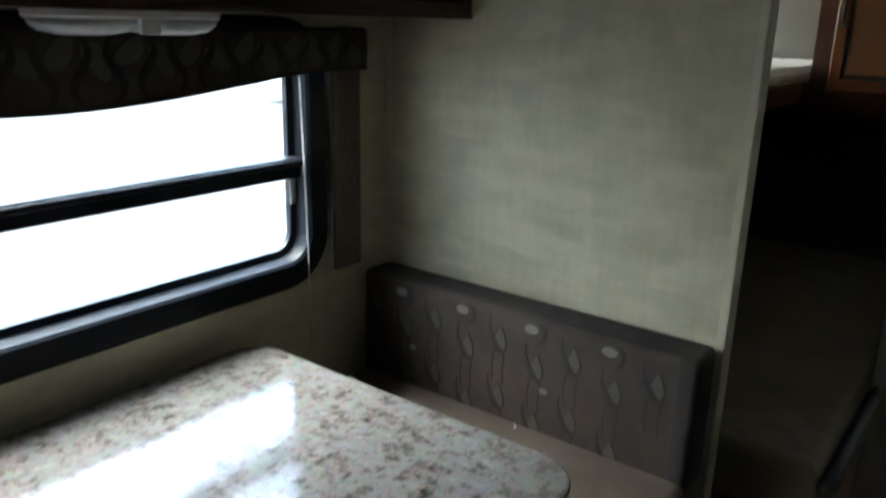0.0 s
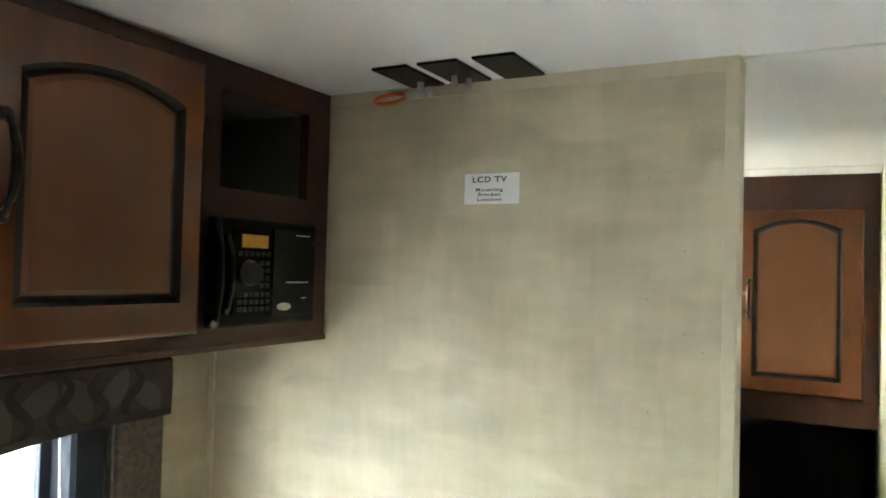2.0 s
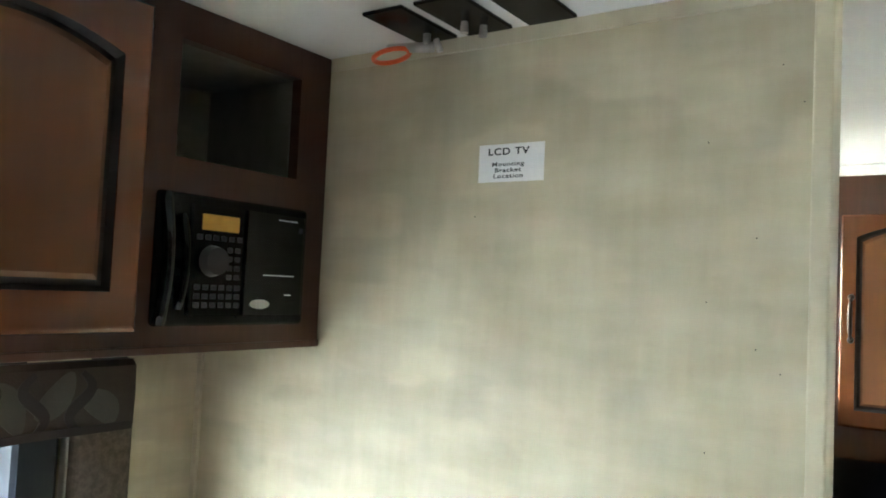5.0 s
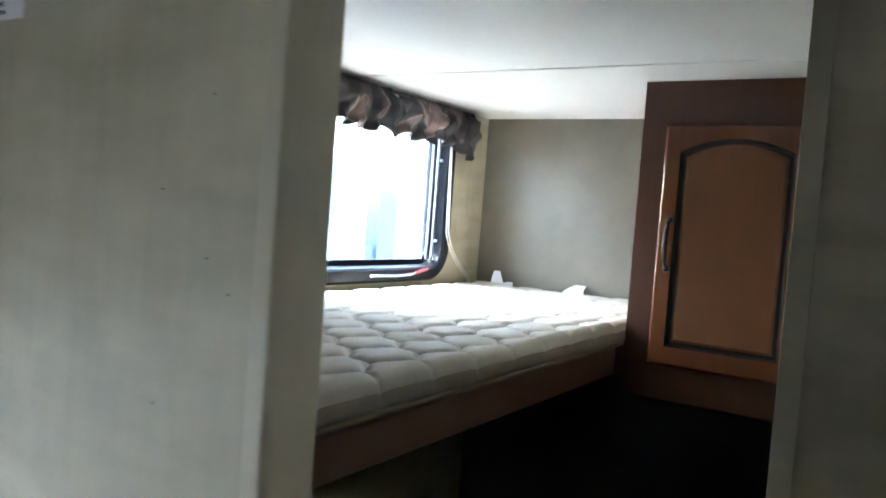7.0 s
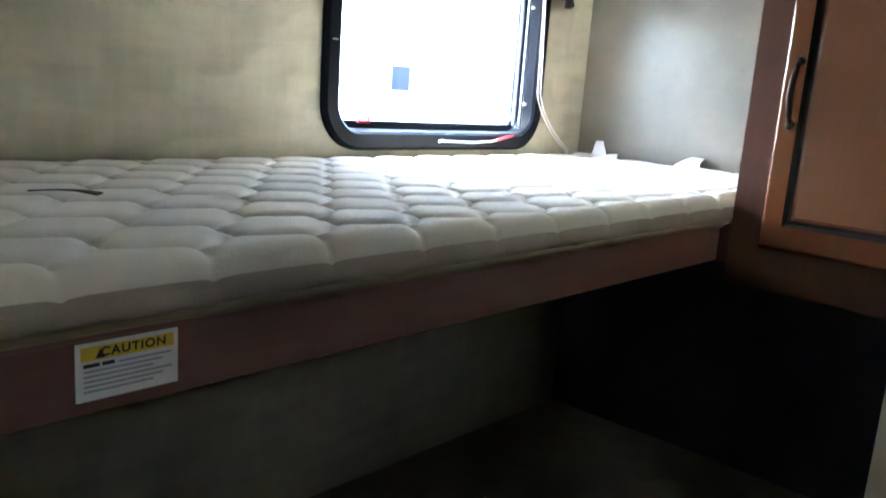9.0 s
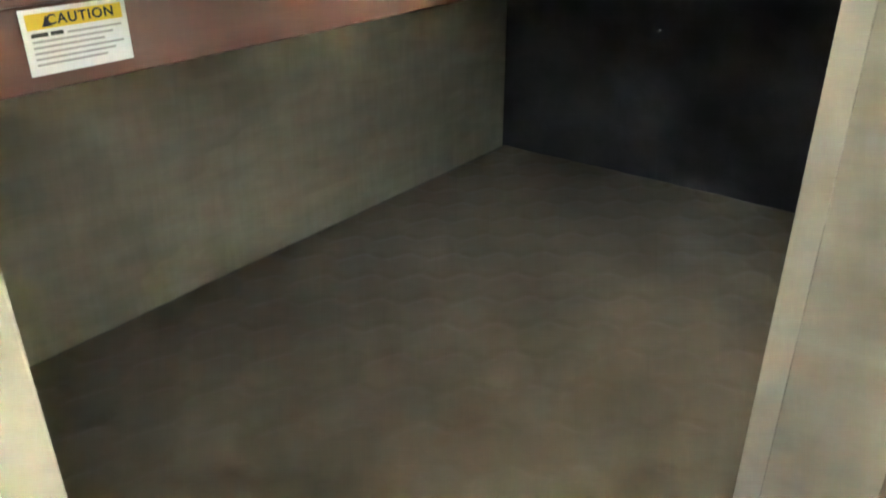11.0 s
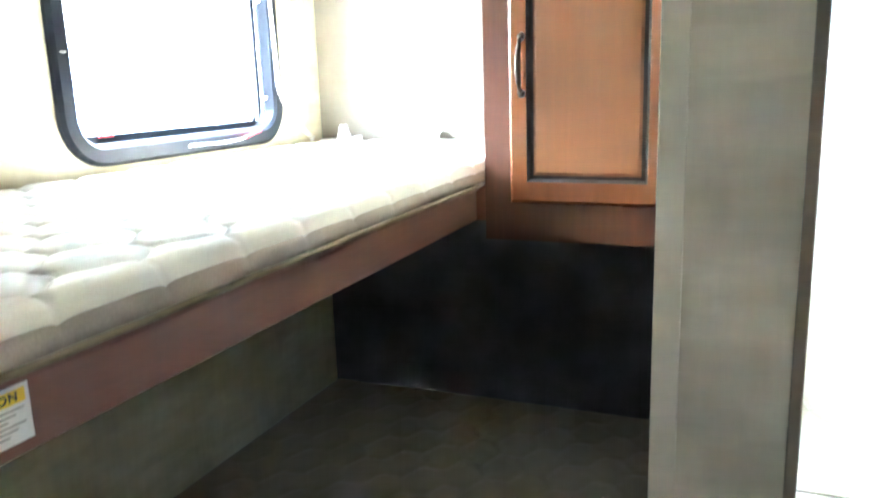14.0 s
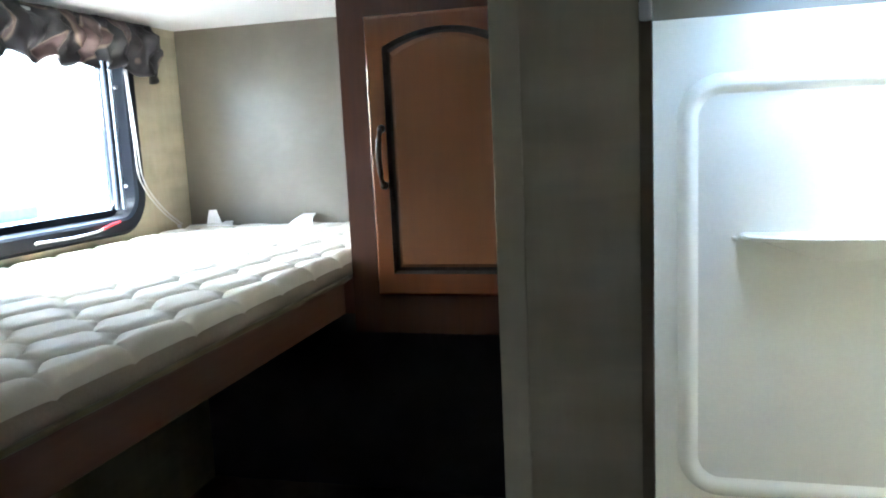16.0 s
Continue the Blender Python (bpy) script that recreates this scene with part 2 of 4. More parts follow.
def printed_drape():
    """Brown drapery with large curved leaf shapes in grey, tan and near black."""
    m = bpy.data.materials.new("leaf_print_drapery")
    m.use_nodes = True
    nt = m.node_tree
    p = nt.nodes["Principled BSDF"]
    p.inputs["Roughness"].default_value, p.inputs["Sheen Weight"].default_value = 0.55, 0.08
    tc = nt.nodes.new("ShaderNodeTexCoord")
    mp = nt.nodes.new("ShaderNodeMapping")
    mp.inputs["Scale"].default_value = (0.4, 11, 7)
    mp.inputs["Rotation"].default_value = (0.5, 0, 0)
    nt.links.new(tc.outputs["Object"], mp.inputs[0])
    wv = nt.nodes.new("ShaderNodeTexWave")
    wv.inputs["Scale"].default_value, wv.inputs["Distortion"].default_value, wv.inputs["Detail"].default_value = 0.9, 5.5, 0.6
    nt.links.new(mp.outputs[0], wv.inputs["Vector"])
    r = nt.nodes.new("ShaderNodeValToRGB")
    r.color_ramp.interpolation = "EASE"
    e = r.color_ramp.elements
    e[0].position, e[0].color = 0.0, (0.020, 0.016, 0.018, 1)
    e[1].position, e[1].color = 1.0, (0.17, 0.112, 0.100, 1)
    for pos, col in ((0.28, (0.035, 0.030, 0.034, 1)), (0.36, (0.24, 0.18, 0.14, 1)), (0.44, (0.105, 0.064, 0.060, 1)), (0.7, (0.135, 0.086, 0.080, 1))):
        k = e.new(pos)
        k.color = col
    nt.links.new(wv.outputs["Fac"], r.inputs[0])
    nt.links.new(r.outputs[0], p.inputs["Base Color"])
    n = nt.nodes.new("ShaderNodeTexNoise")
    n.inputs["Scale"].default_value = 300
    bp = nt.nodes.new("ShaderNodeBump")
    bp.inputs["Strength"].default_value, bp.inputs["Distance"].default_value = 0.2, 0.001
    nt.links.new(n.outputs[0], bp.inputs["Height"])
    nt.links.new(bp.outputs[0], p.inputs["Normal"])
    return m


def window_glass():
    m = bpy.data.materials.new("window_glass")
    m.use_nodes = True
    p = m.node_tree.nodes["Principled BSDF"]
    p.inputs["Base Color"].default_value = (0.93, 0.96, 0.97, 1)
    p.inputs["Roughness"].default_value, p.inputs["IOR"].default_value = 0.0, 1.45
    p.inputs["Transmission Weight"].default_value = 1.0
    return m


GRANITE, DRAPE, GLASS = granite(), printed_drape(), window_glass()


# ---- mesh helpers ----
def part(name, bm, mat, parent=None, label="", smooth=False):
    me = bpy.data.meshes.new(name)
    bmesh.ops.recalc_face_normals(bm, faces=bm.faces)
    if smooth:
        for f in bm.faces:
            f.smooth = True
    bm.to_mesh(me)
    bm.free()
    me.materials.append(mat)
    ob = new(name, me)
    if parent:
        ob.parent = parent
    if label:
        ob["label"] = label
    return ob


def thing(name, label, category, at=(0, 0, 0), turn=0.0, group=""):
    ob = new(name)
    ob.matrix_world = pose(*at, 0, 0, turn)
    return tagged(ob, label, category, group)


def structure(name, bm, mat, label="", smooth=False):
    return tagged(part(name, bm, mat, None, label, smooth), kind="structure")


def block(bm, x0, x1, y0, y1, z0, z1, bevel=0.0, segments=2):
    made = bmesh.ops.create_cube(bm, size=1)["verts"]
    for v in made:
        v.co = Vector(((x0 + x1) / 2 + v.co.x * (x1 - x0), (y0 + y1) / 2 + v.co.y * (y1 - y0), (z0 + z1) / 2 + v.co.z * (z1 - z0)))
    if bevel:
        edges = list({e for v in made for e in v.link_edges})
        bmesh.ops.bevel(bm, geom=edges, offset=bevel, segments=segments, profile=0.5, affect="EDGES")
    return bm


def solid(*box, bevel=0.0, segments=2):
    return block(bmesh.new(), *box, bevel=bevel, segments=segments)


def loft(bm, rings, closed=True, cap_first=False, cap_last=False):
    """Faces between successive rings of equally many points."""
    rows = [[bm.verts.new(p) for p in ring] for ring in rings]
    n = len(rows[0])
    for a, b in zip(rows, rows[1:]):
        for i in range(n if closed else n - 1):
            j = (i + 1) % n
            bm.faces.new((a[i], a[j], b[j], b[i]))
    if cap_first:
        bm.faces.new(rows[0])
    if cap_last:
        bm.faces.new(rows[-1])
    return bm


def rounded(a0, a1, b0, b1, r, n=8):
    """Points round a rectangle with rounded corners."""
    pts = []
    for ca, cb, start in ((a1 - r, b1 - r, 0), (a0 + r, b1 - r, 90), (a0 + r, b0 + r, 180), (a1 - r, b0 + r, 270)):
        for i in range(n + 1):
            k = radians(start + 90 * i / n)
            pts.append((ca + r * math.cos(k), cb + r * math.sin(k)))
    return pts


def tube(bm, path, radius, sides=8, ends=True):
    path = [Vector(p) for p in path]
    rings = []
    for i, p in enumerate(path):
        d = (path[min(i + 1, len(path) - 1)] - path[max(i - 1, 0)]).normalized()
        ref = Vector((0, 0, 1)) if abs(d.z) < 0.9 else Vector((1, 0, 0))
        u = d.cross(ref).normalized()
        w = d.cross(u)
        rr = radius(i / (len(path) - 1)) if callable(radius) else radius
        rings.append([p + rr * (math.cos(a) * u + math.sin(a) * w) for a in (2 * math.pi * k / sides for k in range(sides))])
    return loft(bm, rings, True, ends, ends)


def ribbon(bm, path, half, plane, thick=0.001):
    """A flat strip with a little thickness along a path of (a, b); plane maps (a, b, height) to a place."""
    left, right = [], []
    for i, (a, b) in enumerate(path):
        a0, b0 = path[max(i - 1, 0)]
        a1, b1 = path[min(i + 1, len(path) - 1)]
        d = math.hypot(a1 - a0, b1 - b0) or 1
        na, nb = -(b1 - b0) / d, (a1 - a0) / d
        h = half(i / (len(path) - 1)) if callable(half) else half
        left.append((a + na * h, b + nb * h))
        right.append((a - na * h, b - nb * h))
    rows = [[plane(*l, 0), plane(*l, thick), plane(*r, thick), plane(*r, 0)] for l, r in zip(left, right)]
    return loft(bm, rows, True, True, True)


def patch(bm, outline, plane, thick=0.001):
    rings = [[plane(a, b, 0) for a, b in outline], [plane(a, b, thick) for a, b in outline]]
    return loft(bm, rings, True, True, True)


def lettering(text, size, parent, m, mat, width=1.0):
    cu = bpy.data.curves.new("lettering", "FONT")
    cu.body, cu.size, cu.align_x, cu.align_y, cu.extrude = text, size, "CENTER", "CENTER", 0.0002
    cu.space_character, cu.offset = 1.15, size * 0.022
    cu.materials.append(mat)
    ob = new("lettering", cu)
    ob.parent = parent
    ob.matrix_local = m @ Matrix.Diagonal((width, 1, 1, 1))
    return ob


def arch(u0, u1, v0, v1, rise, n=14):
    """Outline with a low arched top: v1 is the height at the corners."""
    pts = [(u0, v0), (u1, v0)]
    for i in range(n + 1):
        k = i / n
        pts.append((u1 + (u0 - u1) * k, v1 + rise * (1 - (2 * k - 1) ** 2)))
    return pts


# ---- the shell of the trailer: x across from the window wall, y towards the rear, z up ----
HIGH, REAR, WIDE, FRONT = 1.96, 1.94, 2.30, -3.20
# openings of the window wall: (y0, y1, z0, z1)
DINETTE_WIN = (-1.56, -0.295, 0.945, 1.47)
BUNK_WIN = (1.000, 1.690, 1.449, 1.90)


def wall_with_openings(bm, x0, x1, y0, y1, holes, top=HIGH):
    at = y0
    for h0, h1, z0, z1 in sorted(holes):
        block(bm, x0, x1, at, h0, 0, top)
        block(bm, x0, x1, h0, h1, 0, z0)
        block(bm, x0, x1, h0, h1, z1, top)
        at = h1
    block(bm, x0, x1, at, y1, 0, top)
    bmesh.ops.remove_doubles(bm, verts=bm.verts, dist=1e-5)
    return bm


structure("wall_west", wall_with_openings(bmesh.new(), -0.045, 0, FRONT, REAR, [DINETTE_WIN, BUNK_WIN]), WALLPAPER)
structure("wall_east", solid(WIDE, WIDE + 0.045, 0.762, REAR, 0, HIGH), WALLPAPER)
# unseen closing wall, given a dark finish to hold down bounced light
structure("wall_east_dark", solid(WIDE, WIDE + 0.045, FRONT, 0.762, 0, HIGH), CHERRY_DARK)
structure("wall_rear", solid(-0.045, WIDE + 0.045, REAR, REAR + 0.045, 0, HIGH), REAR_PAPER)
# also unseen and darkened to lessen the bounce
structure("wall_front", solid(-0.045, WIDE + 0.045, FRONT - 0.045, FRONT, 0, HIGH), CHERRY_DARK)
structure("floor", solid(-0.045, WIDE + 0.045, FRONT, REAR, -0.06, 0), FLOOR)
# ceiling with the skylight's hole over the bath and two cross battens
cb = bmesh.new()
SKY = (1.55, 1.93, 1.52, 1.86)
block(cb, -0.045, WIDE + 0.045, FRONT - 0.045, SKY[2], HIGH, HIGH + 0.05)
block(cb, -0.045, SKY[0], SKY[2], SKY[3], HIGH, HIGH + 0.05)
block(cb, SKY[1], WIDE + 0.045, SKY[2], SKY[3], HIGH, HIGH + 0.05)
block(cb, -0.045, WIDE + 0.045, SKY[3], REAR + 0.045, HIGH, HIGH + 0.05)
block(cb, 0.946, WIDE, 0.008, 0.040, HIGH - 0.004, HIGH + 0.001, bevel=0.0015)
block(cb, 0.0, 1.155, 1.183, 1.190, HIGH - 0.0025, HIGH + 0.001)
structure("ceiling", cb, CEILING)

structure("wall_partition", solid(0, 0.942, 0, 0.049, 0, HIGH), WALLPAPER)
nail = None
for x, z in ((0.897, 1.873), (0.918, 1.832), (0.823, 1.796), (0.875, 1.692), (0.825, 1.623), (0.877, 1.576), (0.901, 1.553), (0.828, 1.463), (0.927, 1.370), (0.528, 1.719)):
    if nail is None:
        bm = bmesh.new()
        bmesh.ops.create_cone(bm, cap_ends=True, segments=8, radius1=0.0009, radius2=0.0006, depth=0.0010, matrix=pose(0, 0, 0, 90, 0, 0))
        nail = part("nail_head", bm, FABRIC_LEAF, bpy.data.objects["wall_partition"])
        nail.location = (x, -0.0004, z)
    else:
        more = nail.copy()
        scene.collection.objects.link(more)
        more.location = (x, -0.0004, z)
trim = bmesh.new()
block(trim, 0.265, 0.926, -0.004, 0.0, 1.940, HIGH, bevel=0.001)
block(trim, 0.926, 0.945, -0.003, 0.052, 0, HIGH, bevel=0.0025)
block(trim, 0.0, 0.012, -0.006, 0.0, 0.0, HIGH, bevel=0.001)
structure("trim", trim, WALL_TRIM)
# the pier between bunk room and bath, with its corner strip and door jamb
structure("wall_pier", solid(1.158, 1.300, 0.722, 0.762, 0, HIGH), WALLPAPER)
strip = bmesh.new()
block(strip, 1.154, 1.184, 0.718, 0.722, 0, HIGH, bevel=0.0012)
block(strip, 1.154, 1.158, 0.722, 0.764, 0, HIGH)
structure("trim_pier", strip, WALL_TRIM)
structure("trim_jamb", solid(1.300, 1.313, 0.716, 0.768, 0, HIGH, bevel=0.002), JAMB_SHADED)
structure("wall_bath_side", solid(1.158, 1.192, 0.762, REAR, 0, HIGH), WALLPAPER)
structure("wall_bath_front", solid(1.90, WIDE, 0.722, 0.762, 0, HIGH), WALLPAPER)
# lower part of the rear wall, darker than the part above
structure("rear_panel", solid(0.004, 1.154, REAR - 0.006, REAR, 0.60, 1.262), DARK_PANEL, "dark panel on the rear wall under the upper bunk")


def window_unit(name, label, hole, radius, bar=None, track=False, lip=0.032):
    """A black rounded window frame in its opening, with pane, and a sliding bar where there is one."""
    y0, y1, z0, z1 = hole
    o = lip
    prof = [(-o, -0.002), (-o, 0.010), (-o + 0.008, 0.017), (0.004, 0.017), (0.010, 0.010), (0.014, -0.030), (0.030, -0.034), (0.030, -0.050), (-0.012, -0.050)]
    rings = []
    for inset, x in prof:
        r = max(radius - inset, 0.012)
        rings.append([(x, a, b) for a, b in rounded(y0 + inset, y1 - inset, z0 + inset, z1 - inset, r)])
    w = thing(name, label, "window")
    part("window_frame", loft(bmesh.new(), rings + [rings[0]]), BLACK, w, smooth=False)
    if bar:
        bm = bmesh.new()
        block(bm, -0.048, 0.002, y0 + 0.02, y1 - 0.02, bar[0], bar[1], bevel=0.006)
        block(bm, -0.010, 0.010, y0 + 0.02, y1 - 0.02, bar[1] - 0.018, bar[1] - 0.004, bevel=0.004)
        part("window_bar", bm, BLACK, w)
        for a, b in ((z0 + 0.02, bar[0] + 0.01), (bar[1] - 0.01, z1 - 0.02)):
            pane = part("pane", solid(-0.042, -0.038, y0 + 0.02, y1 - 0.02, a, b), GLASS, w)
            pane.visible_shadow = False
    else:
        pane = part("pane", solid(-0.042, -0.038, y0 + 0.02, y1 - 0.02, z0 + 0.02, z1 - 0.02), GLASS, w)
        pane.visible_shadow = False
    if track:
        bm = bmesh.new()
        for k in range(3):
            block(bm, -0.036 + 0.012 * k, -0.030 + 0.012 * k, y1 - 0.062 + 0.012 * k, y1 - 0.054 + 0.012 * k, z0 + 0.03, z1 - 0.02, bevel=0.001)
        part("track", bm, ALUMINIUM, w, "pale aluminium track")
        for z in (z0 + 0.09, z1 - 0.11):
            bm = bmesh.new()
            bmesh.ops.create_cone(bm, cap_ends=True, segments=12, radius1=0.005, radius2=0.004, depth=0.006, matrix=pose(0.000, y1 - 0.030, z, 0, 90, 0))
            part("screw", bm, WHITE_PLASTIC, w)
    return w


dinette_window = window_unit("dinette_window", "wide black-framed sliding window beside the dinette table", DINETTE_WIN, 0.075, (1.157, 1.205), lip=0.055)
bunk_window = window_unit("bunk_window", "black-framed window with rounded corners above upper bunk", BUNK_WIN, 0.07, None, True)
bm = bmesh.new()
tube(bm, [(0.026, 1.306, 1.437), (0.028, 1.31, 1.440), (0.030, 1.42, 1.437), (0.030, 1.50, 1.440), (0.030, 1.53, 1.447)], 0.0032)
part("latch_lever", bm, CHROME, bunk_window, "thin metal latch lever")
bm = bmesh.new()
tube(bm, [(0.031, 1.52, 1.444), (0.032, 1.545, 1.450), (0.032, 1.58, 1.455)], lambda k: 0.005 - 0.002 * k)
part("latch_tip", bm, RED, bunk_window, "red latch tip")
# glints on the black frame, laid on as small white pieces
for z, h in ((1.792, 0.020), (1.772, 0.006), (1.756, 0.010)):
    part("slider_glint", solid(0.0165, 0.0185, 1.000, 1.005, z, z + h, bevel=0.0008), WHITE_PLASTIC, bunk_window, "small white painted glint on the window frame")
part("pin", solid(0.0165, 0.0195, 0.982, 0.996, 1.644, 1.647, bevel=0.0008), CHROME, bunk_window, "thin bright pin")
bm = bmesh.new()
block(bm, -0.034, -0.028, 1.098, 1.136, 1.474, 1.480, bevel=0.001)
tube(bm, [(-0.031, 1.103, 1.478), (-0.031, 1.109, 1.506), (-0.031, 1.124, 1.508), (-0.031, 1.131, 1.478)], 0.0022, 6)
part("release_tab", bm, RED, bunk_window, "small red release tab")
bm = bmesh.new()
patch(bm, rounded(-0.3262, -0.3095, 1.085, 1.150, 0.004, 3), lambda a, b, h: (-0.029 + h, a, b + 0.004 * math.sin(60 * b)), 0.001)
part("sticker", bm, PAPER, dinette_window, "torn white sticker on the frame")



# ---- cabinets ----
def pull_handle(parent, u, v0, v1, d):
    """A bowed bronze pull, upright."""
    bm = bmesh.new()
    n = 12
    path = [(u, -d - 0.006 - 0.020 * math.sin(math.pi * i / n) ** 0.8, v0 + (v1 - v0) * i / n) for i in range(n + 1)]
    tube(bm, path, lambda k: 0.0042 + 0.0016 * math.sin(math.pi * k), 8)
    for v in (v0, v1):
        bmesh.ops.create_cone(bm, cap_ends=True, segments=12, radius1=0.0085, radius2=0.006, depth=0.010, matrix=pose(u, -d - 0.004, v, 90, 0, 0))
    part("handle", bm, BRONZE, parent, "bowed dark bronze handle", smooth=True)


def arched_door(parent, u0, u1, v0, v1, gu0, gu1, gv0, gv1, rise, handle_u, hv0, hv1):
    """A cherry cabinet door with an arched raised panel; local x along, z up, front towards -y."""
    door = new("door")
    door.parent = parent
    T = 0.019
    bm = bmesh.new()
    outline = arch(gu0, gu1, gv0, gv1, rise)
    n = len(outline) - 3
    outer = [(u0, v0), (u1, v0)] + [(u1 + (u0 - u1) * i / n, v1) for i in range(n + 1)]

    def ring(pts, d, grow=0.0):
        return [(a, -d, b) for a, b in pts]

    def inset(pts, k):
        cu, cv = (u0 + u1) / 2, (v0 + v1) / 2
        return [(a + (k if a < cu else -k if a > cu else 0), b + (k if b < cv else -k)) for a, b in pts]
    loft(bm, [ring(outer, 0.0)] + [ring(inset(outer, 0.008 * (1 - math.cos(a))), T - 0.008 + 0.008 * math.sin(a)) for a in (math.pi * i / 10 for i in range(6))] + [ring(outline, T), ring(outline, T - 0.008)], True)
    part("door_frame", bm, CHERRY, door)
    # dark glazed groove and the panel inside it
    g = 0.0125
    inner = arch(gu0 + g, gu1 - g, gv0 + g, gv1 - g * 0.9, rise)
    mid = arch(gu0 + g * 0.45, gu1 - g * 0.45, gv0 + g * 0.45, gv1 - g * 0.45, rise)
    bm = bmesh.new()
    loft(bm, [ring(outline, T - 0.001), ring(mid, T - 0.009), ring(inner, T - 0.006)], True)
    part("groove", bm, GROOVE, door, "dark glazed groove")
    bm = bmesh.new()
    loft(bm, [ring(inner, T - 0.0065), ring(arch(gu0 + g + 0.006, gu1 - g - 0.006, gv0 + g + 0.006, gv1 - g - 0.006, rise), T - 0.004)], True, False, True)
    part("panel", bm, CHERRY_PANEL, door, "arched cherry panel")
    pull_handle(door, handle_u, hv0, hv1, T)
    return door


def overhead_cabinet():
    Y0, X = -1.62, 0.262
    ob = thing("overhead_cabinet", "cherry-stained overhead cabinet with arched doors and radio", "cabinet", (X, 0, 0), 90)
    # local x runs along the wall (world y), local -y points into the room
    bm = bmesh.new()
    niche, radio = (-0.264, -0.060, 1.770, 1.915), (-0.262, -0.050, 1.580, 1.712)
    th = 0.018
    block(bm, Y0, -0.264, 0, th, 1.530, HIGH)
    block(bm, -0.060, -0.0005, 0, th, 1.530, HIGH)
    block(bm, -0.264, -0.060, 0, th, 1.915, HIGH)
    block(bm, -0.264, -0.060, 0, th, 1.712, 1.770)
    block(bm, -0.264, -0.060, 0, th, 1.530, 1.580)
    bmesh.ops.remove_doubles(bm, verts=bm.verts, dist=1e-5)
    part("face_frame", bm, CHERRY_DARK, ob)
    bm = bmesh.new()
    block(bm, Y0, -0.0005, th, 0.2615, 1.530, 1.545)
    block(bm, Y0, Y0 + 0.015, th, 0.2615, 1.545, HIGH)
    block(bm, -0.0155, -0.0005, th, 0.2615, 1.545, HIGH)
    part("carcass", bm, CHERRY_DARK, ob)
    for b in ((-0.282, -0.264, 0.0185, 0.20, 1.770, 1.915), (-0.060, -0.042, 0.0185, 0.20, 1.770, 1.915), (-0.282, -0.042, 0.0185, 0.20, 1.752, 1.770), (-0.282, -0.042, 0.0185, 0.20, 1.915, 1.93), (-0.282, -0.042, 0.20, 0.21, 1.752, 1.93)):
        part("niche_panel", solid(*b), GREY_LINER, ob, "grey lining of the open niche")
    part("frame_bead", solid(Y0, -0.0005, -0.004, 0.0, 1.530, 1.540, bevel=0.0015), CHERRY_DARK, ob)
    arched_door(ob, -0.634, -0.314, 1.558, 1.936, -0.586, -0.351, 1.604, 1.868, 0.024, -0.604, 1.702, 1.812)
    arched_door(ob, -0.986, -0.650, 1.558, 1.936, -0.948, -0.706, 1.604, 1.868, 0.024, -0.678, 1.702, 1.812)
    arched_door(ob, -1.330, -1.000, 1.556, 1.941, -1.278, -1.036, 1.603, 1.874, 0.024, -1.297, 1.700, 1.814)
    return ob


overhead_cabinet()


